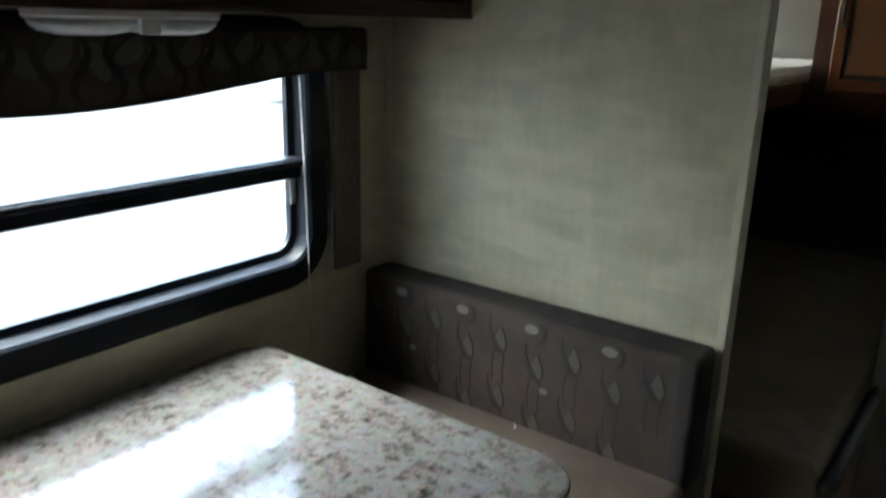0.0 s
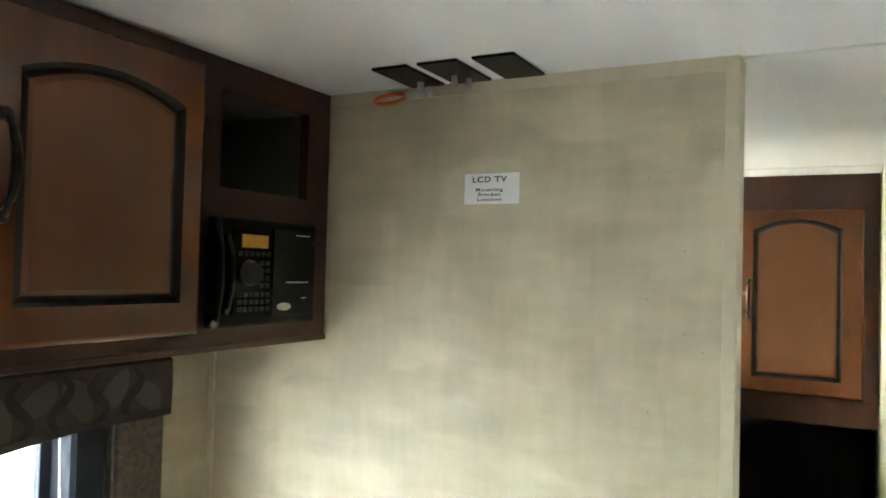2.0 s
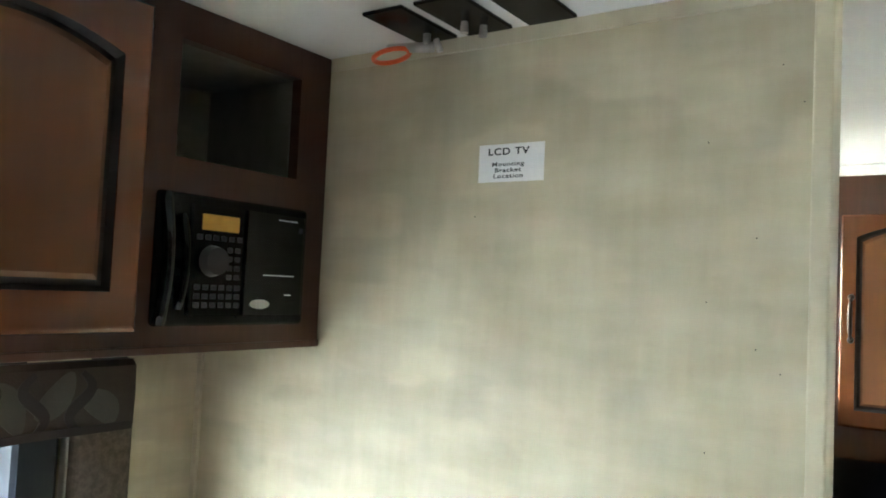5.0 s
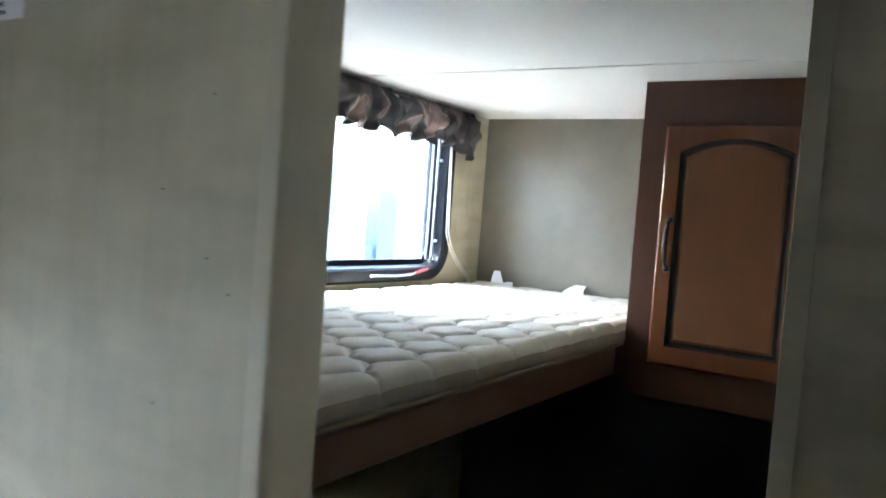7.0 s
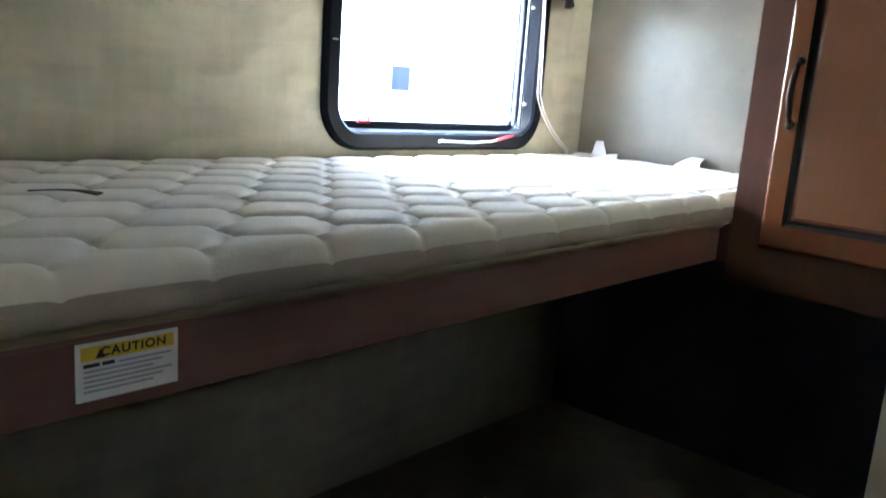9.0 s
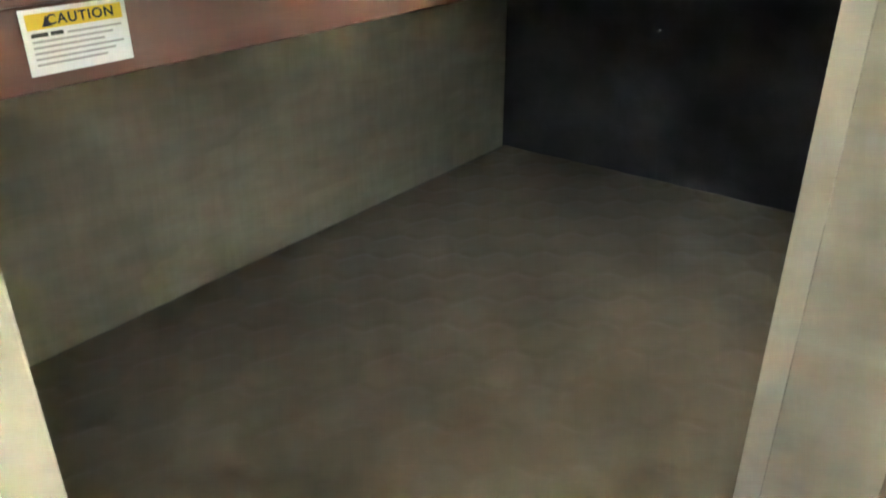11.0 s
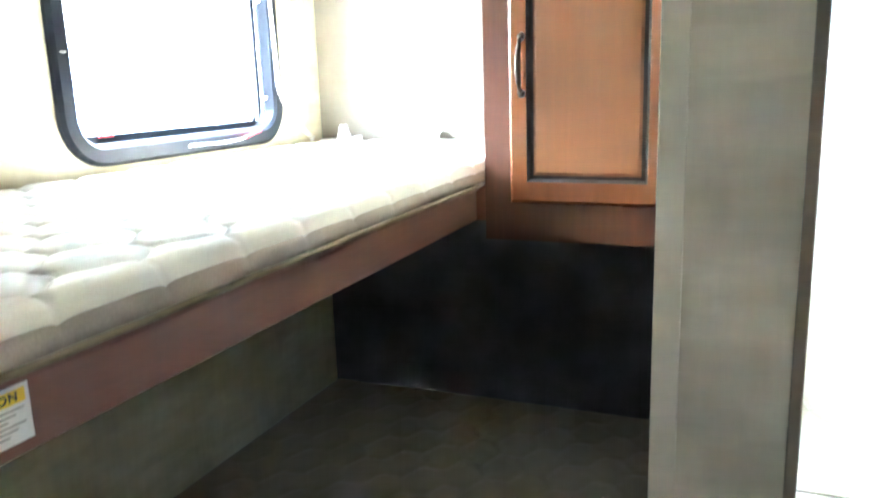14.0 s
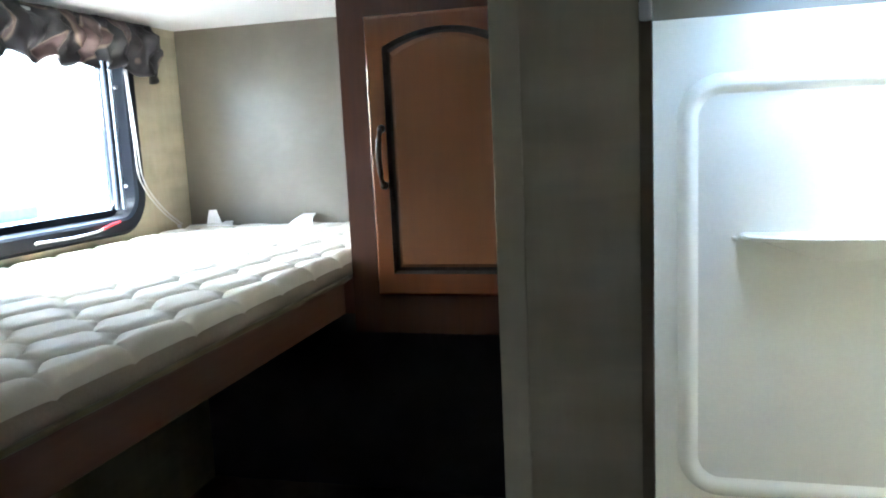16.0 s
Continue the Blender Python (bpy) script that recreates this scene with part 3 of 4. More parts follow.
def wall_radio():
    """The black radio set into the cabinet face."""
    ob = thing("wall_radio", "black wall-mount radio with amber display in the cabinet", "radio", (0.262, -0.010, 0), 90)
    part("body", solid(-0.255, -0.058, -0.004, 0.10, 1.584, 1.708), SATIN_BLACK, ob)
    bm = bmesh.new()
    block(bm, -0.281, -0.034, -0.012, -0.0005, 1.564, 1.726, bevel=0.006, segments=3)
    part("bezel", bm, SATIN_BLACK, ob)
    # the glossy curved rib at the end of the bezel
    bm = bmesh.new()
    for u, r, z0, z1 in ((-0.272, 0.008, 1.566, 1.724), (-0.247, 0.006, 1.585, 1.700)):
        path = [(u + 0.004 * math.sin(math.pi * i / 10), -0.012 - 0.006 * math.sin(math.pi * i / 10), z0 + (z1 - z0) * i / 10) for i in range(11)]
        tube(bm, path, r, 10)
    part("gloss_rib", bm, GLOSS_BLACK, ob, "glossy black curved rib", smooth=True)
    part("tray_panel", solid(-0.150, -0.044, -0.0165, -0.011, 1.577, 1.715, bevel=0.002), GLOSS_BLACK, ob)
    part("control_panel", solid(-0.236, -0.153, -0.0155, -0.011, 1.577, 1.715, bevel=0.002), SATIN_BLACK, ob)
    part("display", solid(-0.221, -0.163, -0.0170, -0.0150, 1.683, 1.703, bevel=0.001), DISPLAY, ob, "unlit amber display")
    bm = bmesh.new()
    bmesh.ops.create_cone(bm, cap_ends=True, segments=32, radius1=0.020, radius2=0.017, depth=0.014, matrix=pose(-0.203, -0.021, 1.645, 90, 0, 0))
    part("knob", bm, BUTTON, ob, "round dark volume knob")
    key = solid(-0.0042, 0.0042, -0.0020, 0.0, -0.0032, 0.0032, bevel=0.0008)
    first = part("button", key, BUTTON, ob)
    first.location = (-0.224, -0.0155, 1.674)
    spots = [(-0.224 + 0.0125 * i, 1.674) for i in range(1, 6)] + [(-0.176 + 0.0125 * i, 1.660 - 0.0115 * j) for i in range(2) for j in range(4)]
    spots += [(-0.224 + 0.0125 * i, z) for i in range(6) for z in (1.612, 1.601, 1.590)]
    for u, z in spots:
        b = first.copy()
        scene.collection.objects.link(b)
        b.location = (u, -0.0155, z)
    for k, (u0, u1, z) in enumerate(((-0.095, -0.060, 1.706), (-0.118, -0.062, 1.630), (-0.078, -0.066, 1.604))):
        part("print_bar", solid(u0, u1, -0.0172, -0.0160, z, z + 0.0016), WHITE_PRINT, ob)
    bm = bmesh.new()
    patch(bm, [(-0.122 + 0.017 * math.cos(2 * math.pi * i / 24), 1.592 + 0.0062 * math.sin(2 * math.pi * i / 24)) for i in range(24)], lambda a, b, h: (a, -0.0166 - h, b), 0.001)
    part("badge", bm, CHROME, ob, "small silver oval badge")
    part("disc_mark", solid(-0.056, -0.049, -0.0172, -0.0160, 1.692, 1.699), BUTTON, ob)


wall_radio()


def wardrobe():
    ob = thing("hanging_wardrobe", "cherry wall cabinet with arched door above lower bunk", "cabinet", (0, 1.366, 0))
    bm = bmesh.new()
    block(bm, 0.731, 1.1535, 0, 0.019, 1.242, HIGH)
    part("face_frame", bm, CHERRY_DARK, ob)
    bm = bmesh.new()
    block(bm, 0.731, 0.749, 0.019, REAR - 1.3665, 1.242, HIGH)
    block(bm, 0.749, 1.1535, 0.019, REAR - 1.3665, 1.242, 1.258)
    part("carcass", bm, CHERRY_DARK, ob)
    arched_door(ob, 0.789, 1.117, 1.322, 1.860, 0.826, 1.062, 1.366, 1.800, 0.030, 0.816, 1.540, 1.648)


wardrobe()


# ---- bunks ----
def quilt_height(x, y, amp):
    """Pillowed cells in staggered rows: long wavy seams along the bed, short slanted ends."""
    P, Q = 0.128, 0.0815

    def end(k):
        return 0.116 + (0.5 * P if k % 2 else 0.0)

    def seam(k):
        # the seam under row k leans towards whichever row ends there
        a = 2 * math.pi * (y - end(k)) / P
        return 0.0985 + Q * k + 0.0130 * math.cos(a) + 0.0035 * math.sin(2 * a)
    k = int(math.floor((x - 0.0985) / Q))
    while seam(k) > x:
        k -= 1
    while seam(k + 1) <= x:
        k += 1
    d = min(x - seam(k), seam(k + 1) - x)
    f = (x - seam(k)) / (seam(k + 1) - seam(k))
    e = (y - end(k) - 0.020 * (f - 0.5) - 0.006 * math.sin(2 * math.pi * f)) / P
    d = min(d, abs(e - round(e)) * P)
    return amp * (1 - math.exp(-d / 0.0085)) - 0.45 * amp * math.exp(-d / 0.0022)


def quilted(name, parent, x0, x1, y0, y1, zb, zt, amp, step, mat, border, edge=0.03):
    """A mattress top: pillowed cells between stitched seams, rolling over at the edge."""
    nx, ny = int((x1 - x0) / step), int((y1 - y0) / step)
    verts, faces = [], []
    for j in range(ny + 1):
        for i in range(nx + 1):
            x, y = x0 + (x1 - x0) * i / nx, y0 + (y1 - y0) * j / ny
            d = min(x - x0, x1 - x, y - y0, y1 - y)
            roll = 0.0 if d > edge else edge * (1 - math.sqrt(max(0.0, 1 - (1 - d / edge) ** 2)))
            wob = 0.004 * noise.noise(Vector((x * 3, y * 3, 1)))
            fade = 0.25 + 0.75 * min(1.0, d / 0.045)
            verts.append((x, y, zt - roll + (quilt_height(x, y, amp) - amp) * fade + wob * fade))
    for j in range(ny):
        for i in range(nx):
            a = j * (nx + 1) + i
            faces.append((a, a + 1, a + nx + 2, a + nx + 1))
    # the upright border of the mattress, from the rolled edge down to the base
    loop = list(range(nx + 1)) + [j * (nx + 1) + nx for j in range(1, ny + 1)] + [ny * (nx + 1) + i for i in range(nx - 1, -1, -1)] + [j * (nx + 1) for j in range(ny - 1, 0, -1)]
    bm = bmesh.new()
    cx, cy = (x0 + x1) / 2, (y0 + y1) / 2
    rings = []
    for out, k in ((-0.004, 0.0), (0.0015, 0.15), (0.0045, 0.5), (0.0015, 0.85), (-0.004, 1.0)):
        rings.append([(verts[a][0] + out * (1 if verts[a][0] > cx else -1), verts[a][1] + out * 0.3 * (1 if verts[a][1] > cy else -1), verts[a][2] * (1 - k) + zb * k + 0.001) for a in loop])
    loft(bm, rings)
    part("border", bm, border, parent, smooth=True)
    me = bpy.data.meshes.new(name)
    me.from_pydata(verts, [], faces)
    me.polygons.foreach_set("use_smooth", [True] * len(me.polygons))
    me.materials.append(mat)
    ob = new(name, me)
    ob.parent = parent
    return ob


upper = thing("upper_bunk", "red-brown wooden upper bunk board fixed to wall", "bunk bed")
part("bunk_board", solid(0.001, 0.700, 0.056, REAR - 0.002, 1.283, 1.320), FASCIA, upper)
part("fascia", solid(0.700, 0.712, 0.056, 1.364, 1.281, 1.345, bevel=0.002), FASCIA, upper, "red-brown front board")
part("fascia_lip", solid(0.696, 0.720, 0.056, 1.364, 1.345, 1.354, bevel=0.003), FASCIA, upper)
part("fascia_end", solid(0.700, 0.7305, 1.366, 1.380, 1.281, 1.354), FASCIA, upper)
mat1 = thing("upper_mattress", "cream quilted mattress with ogee stitching on upper bunk", "mattress")
quilted("quilted_top", mat1, 0.006, 0.722, 0.062, REAR - 0.008, 1.356, 1.408, 0.0135, 0.0038, MATTRESS, MATTRESS_SIDE_SHADED, 0.024)
bm = bmesh.new()
tube(bm, [(0.729, 0.07 + 1.28 * i / 40, 1.358 + 0.0004 * math.sin(i * 1.7)) for i in range(41)], 0.0042, 6)
part("piping", bm, MATTRESS_TAN, mat1, "taupe edge piping", smooth=True)

lower = thing("lower_bunk", "lower bunk base with dark front edge", "bunk bed")
part("base_box", solid(0.004, 1.150, 0.056, REAR - 0.008, 0.02, 0.50), FASCIA, lower)
bm = bmesh.new()
tube(bm, [(1.176, 0.060 + (0.640 - 0.060) * i / 20, 0.606 + 0.004 * math.sin(i * 0.4)) for i in range(20)] + [(1.174, 0.648, 0.606)], lambda k: 0.017 if k < 0.9 else 0.017 * (1 - (k - 0.9) * 6.5), 10)
part("edge_binding", bm, RUBBER, lower, "black padded edge binding", smooth=True)
part("front_board", solid(1.150, 1.160, 0.058, 0.712, 0.02, 0.50), FASCIA, lower)
mat2 = thing("lower_mattress", "tan quilted mattress filling the lower bunk", "mattress")
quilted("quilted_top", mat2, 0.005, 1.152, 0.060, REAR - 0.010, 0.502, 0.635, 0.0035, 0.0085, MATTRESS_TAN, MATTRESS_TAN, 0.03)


def caution_label():
    ob = thing("caution_label", "white and yellow caution sticker on the bunk board", "label", (0.7125, 0.1915, 1.2935), 90)
    W, H = 0.0855, 0.0485
    part("paper", solid(0, W, -0.0008, 0, 0, H), PAPER, ob)
    part("band", solid(0.004, W - 0.004, -0.0012, -0.0008, H - 0.0150, H - 0.0035), YELLOW, ob, "yellow heading band")
    lettering("CAUTION", 0.0105, ob, pose(0.047, -0.0014, H - 0.0092, 90, 0, 0), INK, 1.05)
    bm = bmesh.new()
    patch(bm, [(0.0155, H - 0.0135), (0.0235, H - 0.0135), (0.0195, H - 0.0055)], lambda a, b, h: (a, -0.0012 - h, b), 0.0003)
    part("warning_mark", bm, INK, ob)
    part("text_bar", solid(0.006, 0.019, -0.0011, -0.0008, H - 0.0205, H - 0.0175), INK, ob)
    part("text_bar", solid(0.021, 0.031, -0.0011, -0.0008, H - 0.0205, H - 0.0175), INK, ob)
    for k in range(6):
        part("text_bar", solid(0.006 if k else 0.034, W - 0.006 - 0.008 * (k % 3), -0.0011, -0.0008, H - 0.0205 - 0.0042 * k, H - 0.0188 - 0.0042 * k), GREY_INK, ob)


caution_label()


def paper_tag(at, turn, w, h, lean, label="folded white paper tag lying on the mattress"):
    ob = thing("paper_tag", label, "tag", at, turn)
    bm = bmesh.new()
    rings = []
    for i in range(7):
        k = i / 6
        rings.append([(-w / 2 * (1 - 0.4 * k), lean * k * k, h * k), (w / 2 * (1 - 0.7 * k), lean * k * k + 0.004 * k, h * k), (w / 2 * (1 - 0.7 * k), lean * k * k + 0.0048, h * k), (-w / 2 * (1 - 0.4 * k), lean * k * k + 0.0008, h * k)])
    loft(bm, rings, True, True, True)
    part("paper", bm, PAPER, ob)


paper_tag((0.110, 1.885, 1.405), 25, 0.045, 0.045, 0.012)
paper_tag((0.150, 1.875, 1.405), 0, 0.050, 0.012, 0.030)
paper_tag((0.385, 1.870, 1.404), -10, 0.085, 0.028, 0.055)
paper_tag((0.578, 0.232, 0.634), 0, 0.13, 0.012, 0.068, "grey-white paper tag lying flat on the tan mattress")

strap = thing("mattress_strap", "dark narrow strap end lying on the upper mattress", "strap")
bm = bmesh.new()
ribbon(bm, [(0.345 + 0.055 * i / 10, 0.285 + 0.060 * (i / 10) ** 0.6) for i in range(11)], lambda k: 0.0035 + 0.0030 * k, lambda a, b, h: (a, b, 1.4075 + 0.003 * math.sin((a - 0.345) * 50) + h), 0.0015)
part("webbing", bm, RUBBER, strap)

# ---- bunk valance: gathered, ruffled drapery over a rod ----
val = thing("bunk_valance", "gathered brown leaf-print valance over bunk window", "valance")
rows = []
M = 260
for r in range(15):
    k = r / 14
    row = []
    for i in range(M + 1):
        y = 0.900 + (1.798 - 0.900) * i / M
        warp = 0.9 * noise.noise(Vector((y * 7, 0.3, 0))) + 0.5 * noise.noise(Vector((y * 17, 2.3, 0)))
        ph = 2 * math.pi * (y / 0.068 + warp) + 2.4 * noise.noise(Vector((y * 9, k * 2.6, 4)))
        fold = 0.5 + 0.5 * math.sin(ph)
        crumple = 0.014 * noise.noise(Vector((y * 24, k * 5, 9))) + 0.007 * noise.noise(Vector((y * 60, k * 12, 3)))
        z = 1.952 - (0.118 + 0.012 * abs(2 * i / M - 1) ** 3 + 0.026 * noise.noise(Vector((y * 13, 5, 1))) + 0.010 * math.sin(ph * 0.73)) * k
        bulge = 0.030 * math.sin(math.pi * min(1, k * 1.25)) + 0.012
        x = 0.020 + bulge + (0.008 + 0.024 * k) * fold + crumple
        endk = min((y - 0.900), (1.798 - y)) / 0.03
        x = 0.004 + (x - 0.004) * min(1.0, max(0.0, endk)) ** 0.5
        row.append((x, y, z))
    rows.append(row)
bm = bmesh.new()
loft(bm, rows, False)
ob = part("drapery", bm, DRAPE, val, smooth=True)
md = ob.modifiers.new("thickness", "SOLIDIFY")
md.thickness = 0.0015
bm = bmesh.new()
tube(bm, [(0.030, 0.93 + 0.80 * i / 8, 1.936) for i in range(9)], 0.008, 10)
part("rod", bm, WHITE_PLASTIC, val, smooth=True)

cords = thing("blind_cord", "pair of white blind cords hanging beside bunk window", "cord")
for o, end in ((0.0, 0.0), (0.007, 0.010)):
    pts = []
    for i in range(25):
        k = i / 24
        pts.append((0.026 - 0.004 * k, 1.668 + o + 0.024 * k + 0.150 * max(0, k - 0.62) ** 1.6 / 0.38 ** 1.6 + end * k, 1.835 - 0.425 * k + 0.006 * max(0, k - 0.9) * 10))
    bm = bmesh.new()
    tube(bm, pts, 0.0021, 6)
    part("cord", bm, CORD, cords, smooth=True)
bm = bmesh.new()
bmesh.ops.create_uvsphere(bm, u_segments=10, v_segments=8, radius=0.006, matrix=pose(0.022, 1.846, 1.411))
part("cord_end", bm, WHITE_PLASTIC, cords, smooth=True)
bm = bmesh.new()
tube(bm, [(0.05 + 0.03 * i, 1.85 + 0.004 * i, 1.4135 - 0.001 * abs(i - 2)) for i in range(5)], 0.002, 6)
part("cord_tail", bm, CORD, cords)

# ---- dinette ----
tbl = thing("dinette_table", "granite-look laminate dinette table with rounded corners", "table")
bm = bmesh.new()
sh = [(0.0, 0.774), (0.0, 0.798), (0.002, 0.8015), (0.006, 0.803)]
loft(bm, [[(a, b, z) for a, b in rounded(0.030 + i, 0.887 - i, -1.30 + i, -0.497 - i, 0.085 - i, 10)] for i, z in sh], True, True, True)
part("tabletop", bm, GRANITE, tbl)
bm = bmesh.new()
loft(bm, [[(a, b, z) for a, b in rounded(0.0285, 0.8885, -1.3015, -0.4955, 0.0865, 10)] for z in (0.777, 0.795)] , True)
ob = part("edge_band", bm, CHERRY_DARK, tbl, "brown edge moulding")
bm = bmesh.new()
tube(bm, [(0.42, -0.90, 0.02), (0.42, -0.90, 0.774)], 0.035, 20)
bmesh.ops.create_cone(bm, cap_ends=True, segments=28, radius1=0.12, radius2=0.05, depth=0.03, matrix=pose(0.42, -0.90, 0.015))
part("pedestal", bm, CHROME, tbl)

ben = thing("dinette_bench", "dinette bench with brown vine-pattern back cushion", "bench")
part("base", solid(0.006, 0.930, -0.56, -0.006, 0.004, 0.46), CHERRY_DARK, ben)
bm = solid(0.008, 0.932, -0.585, -0.09, 0.462, 0.592, bevel=0.022, segments=4)
part("seat_cushion", bm, FABRIC_SEAT, ben, "plain tan seat cushion", smooth=True)
bm = solid(0.008, 0.932, -0.112, -0.008, 0.565, 0.880, bevel=0.020, segments=4)
back = part("back_cushion", bm, FABRIC, ben, "brown back cushion", smooth=True)
bm = bmesh.new()
block(bm, 0.022, 0.932, -0.106, -0.012, 0.855, 0.882, bevel=0.013, segments=4)
part("top_welt", bm, FABRIC_PLAIN, ben, smooth=True)
bm = bmesh.new()
block(bm, 0.880, 0.9345, -0.1135, -0.007, 0.575, 0.878, bevel=0.016, segments=3)
part("end_welt", bm, FABRIC_PLAIN, ben, smooth=True)
plane = lambda a, b, h: (a, -0.1122 - h, b)
stem, leaf, pale, dark = bmesh.new(), bmesh.new(), bmesh.new(), bmesh.new()


def drop(cx, cz, w, h):
    """Teardrop outline, point upwards."""
    return [(cx + w * math.sin(t) * math.sin(t / 2) ** 1.3, cz + h * math.cos(t) * 0.5) for t in (2 * math.pi * i / 20 for i in range(20))]


def vine(x, top, cells):
    """A thin stem from the top that swells into a dark hook round each leaf, then runs on as two lines."""
    z = top
    for n in range(cells):
        drop_h = 0.094
        cz = z - 0.052
        # stem coming down on one side, thickening as it hooks under the leaf
        path = [(x - 0.019 + 0.040 * (k ** 2.2) - 0.006 * math.sin(math.pi * k), z - drop_h * k) for k in (i / 16 for i in range(17))]
        ribbon(stem, path, lambda k: 0.0017 + 0.0056 * math.sin(math.pi * k ** 2.2), plane, 0.0011)
        patch(leaf, drop(x + 0.010, cz, 0.021, 0.058), plane, 0.0006)
        ring_pts = drop(x + 0.010, cz - 0.002, 0.0255, 0.070)
        ribbon(dark, ring_pts[1:14], 0.0014, plane, 0.0013)
        # the two thin lines that hang on from the hook
        low = max(z - drop_h - 0.075, 0.580)
        for dx in (-0.016, 0.014):
            if z - drop_h > low + 0.01:
                ribbon(stem, [(x + 0.006 + dx + 0.002 * math.sin(9 * k), z - drop_h + 0.006 + (low - z + drop_h - 0.006) * k) for k in (i / 8 for i in range(9))], 0.0014, plane, 0.0010)
        z -= 0.150


col = 0.0985
for c in range(9):
    x = 0.052 + col * c
    if c % 2 == 0:
        vine(x, 0.852, 1 if x > 0.84 else 2)
    else:
        # pale oval under the welt, its dark hook, then a leaf below
        patch(pale, [(x - 0.004 + 0.0185 * math.cos(2 * math.pi * i / 18), 0.845 + 0.0115 * math.sin(2 * math.pi * i / 18)) for i in range(18)], plane, 0.0010)
        ribbon(dark, [(x + 0.010 + 0.020 * math.cos(a), 0.838 + 0.026 * math.sin(a)) for a in (radians(75 - 13 * i) for i in range(14))], lambda k: 0.0060 * math.sin(math.pi * min(0.95, k + 0.05)), plane, 0.0016)
        vine(x + 0.004, 0.808, 2)
        if c % 4 == 1:
            patch(pale, [(x + 0.036 + 0.012 * math.cos(2 * math.pi * i / 18), 0.700 + 0.008 * math.sin(2 * math.pi * i / 18)) for i in range(18)], plane, 0.0010)
for nm, mesh, mat in (("stem_pattern", stem, FABRIC_DARK), ("leaf_pattern", leaf, FABRIC_LEAF), ("oval_pattern", pale, FABRIC_PALE), ("outline_pattern", dark, FABRIC_DARK)):
    tagged(part(nm, mesh, mat, back), kind="stuff")

th = thing("white_thread", "tiny white thread standing on the tan seat", "thread")
bm = bmesh.new()
tube(bm, [(0.523 + 0.002 * math.sin(i), -0.135, 0.5915 + 0.0035 * i) for i in range(5)], lambda k: 0.0018 - 0.0010 * k, 6)
part("strand", bm, CORD, th)

# valance box, side panel and cord of the dinette window
vb = thing("dinette_valance", "dark brown padded valance with curved lower edge", "valance")
N = 40
YV0, YV1 = -1.70, -0.182


def drop_z(y):
    k = (y - YV0) / (YV1 - YV0)
    base = 1.409 - 0.048 * math.sin(math.pi * min(1, max(0, (k - 0.10) / 0.80))) ** 1.4
    return base


rows_f, rows_b = [], []
for i in range(N + 1):
    y = YV0 + (YV1 - YV0) * i / N
    zb = drop_z(y)
    rows_f.append([(0.082, y, zb), (0.092, y, zb + 0.006), (0.094, y, zb + 0.05), (0.092, y, 1.497), (0.084, y, 1.505), (0.070, y, 1.505), (0.070, y, zb)])
bm = bmesh.new()
loft(bm, rows_f, True, True, True)
part("front_board", bm, FABRIC, vb, smooth=False)
bm = bmesh.new()
block(bm, 0.001, 0.072, YV1 - 0.014, YV1 + 0.004, 1.410, 1.506, bevel=0.004)
part("return_board", solid(0.001, 0.072, YV0 - 0.004, YV0 + 0.014, 1.410, 1.506, bevel=0.004), FABRIC_PLAIN, vb)
part("return_board", bm, FABRIC_PLAIN, vb)
leaf, pale = bmesh.new(), bmesh.new()
vplane = lambda a, b, h: (0.0942 + h, a, b)
dark = bmesh.new()
for c in range(24):
    # tall ogee leaves standing and hanging in turn, each held by a broad dark stem
    y, up = -0.232 - 0.062 * c, c % 2
    zc, lean = (1.463, 0.016) if up else (1.444, -0.014)
    hw, hh = (0.021, 0.034) if c % 3 else (0.025, 0.025)
    if zc - hh < drop_z(y) + 0.010:
        zc = drop_z(y) + 0.010 + hh
    hh = min(hh, 1.494 - zc)
    shape = [(y + hw * math.sin(a) * (1 - 0.35 * math.cos(a) * (1 if up else -1)) + lean * math.cos(a), zc + hh * math.cos(a)) for a in (2 * math.pi * i / 20 for i in range(20))]
    patch(pale if c % 3 == 1 else leaf, shape, vplane, 0.0008)
    stem_path = []
    for i in range(15):
        k = i / 14
        b = drop_z(y) + 0.006 + k * (1.492 - drop_z(y) - 0.006)
        stem_path.append((y - 0.031 + 0.015 * math.sin(2 * math.pi * k + (0 if up else math.pi)), b))
    ribbon(dark, stem_path, lambda k: 0.0035 + 0.0045 * math.sin(math.pi * k), vplane, 0.0012)
hem = [(YV0 + 0.004 + (YV1 - YV0 - 0.008) * i / N, drop_z(YV0 + (YV1 - YV0) * i / N) + 0.006) for i in range(N + 1)]
ribbon(dark, hem, 0.0055, vplane, 0.0016)
tagged(part("outline_pattern", dark, FABRIC_DARK, vb), kind="stuff")
tagged(part("leaf_pattern", leaf, FABRIC_LEAF, vb), kind="stuff")
tagged(part("oval_pattern", pale, FABRIC_LEAF, vb), kind="stuff")
sp = thing("side_panel", "narrow woven brown panel beside the dinette window", "window panel")
bm = solid(0.001, 0.030, -0.228, -0.136, 0.905, 1.4085, bevel=0.008, segments=3)
part("woven_panel", bm, WEAVE, sp)
part("edge_rail", solid(0.001, 0.018, -0.2335, -0.2285, 0.908, 1.408, bevel=0.003), CHROME, sp, "slim metal edge rail")
c1 = thing("blind_cord", "thin white blind cord hanging by dinette window", "cord")
bm = bmesh.new()
tube(bm, [(0.024, -0.336 + 0.018 * math.sin(i / 24 * 1.6), 1.42 - 0.76 * i / 24) for i in range(25)], 0.0016, 6)
part("cord", bm, CORD, c1)

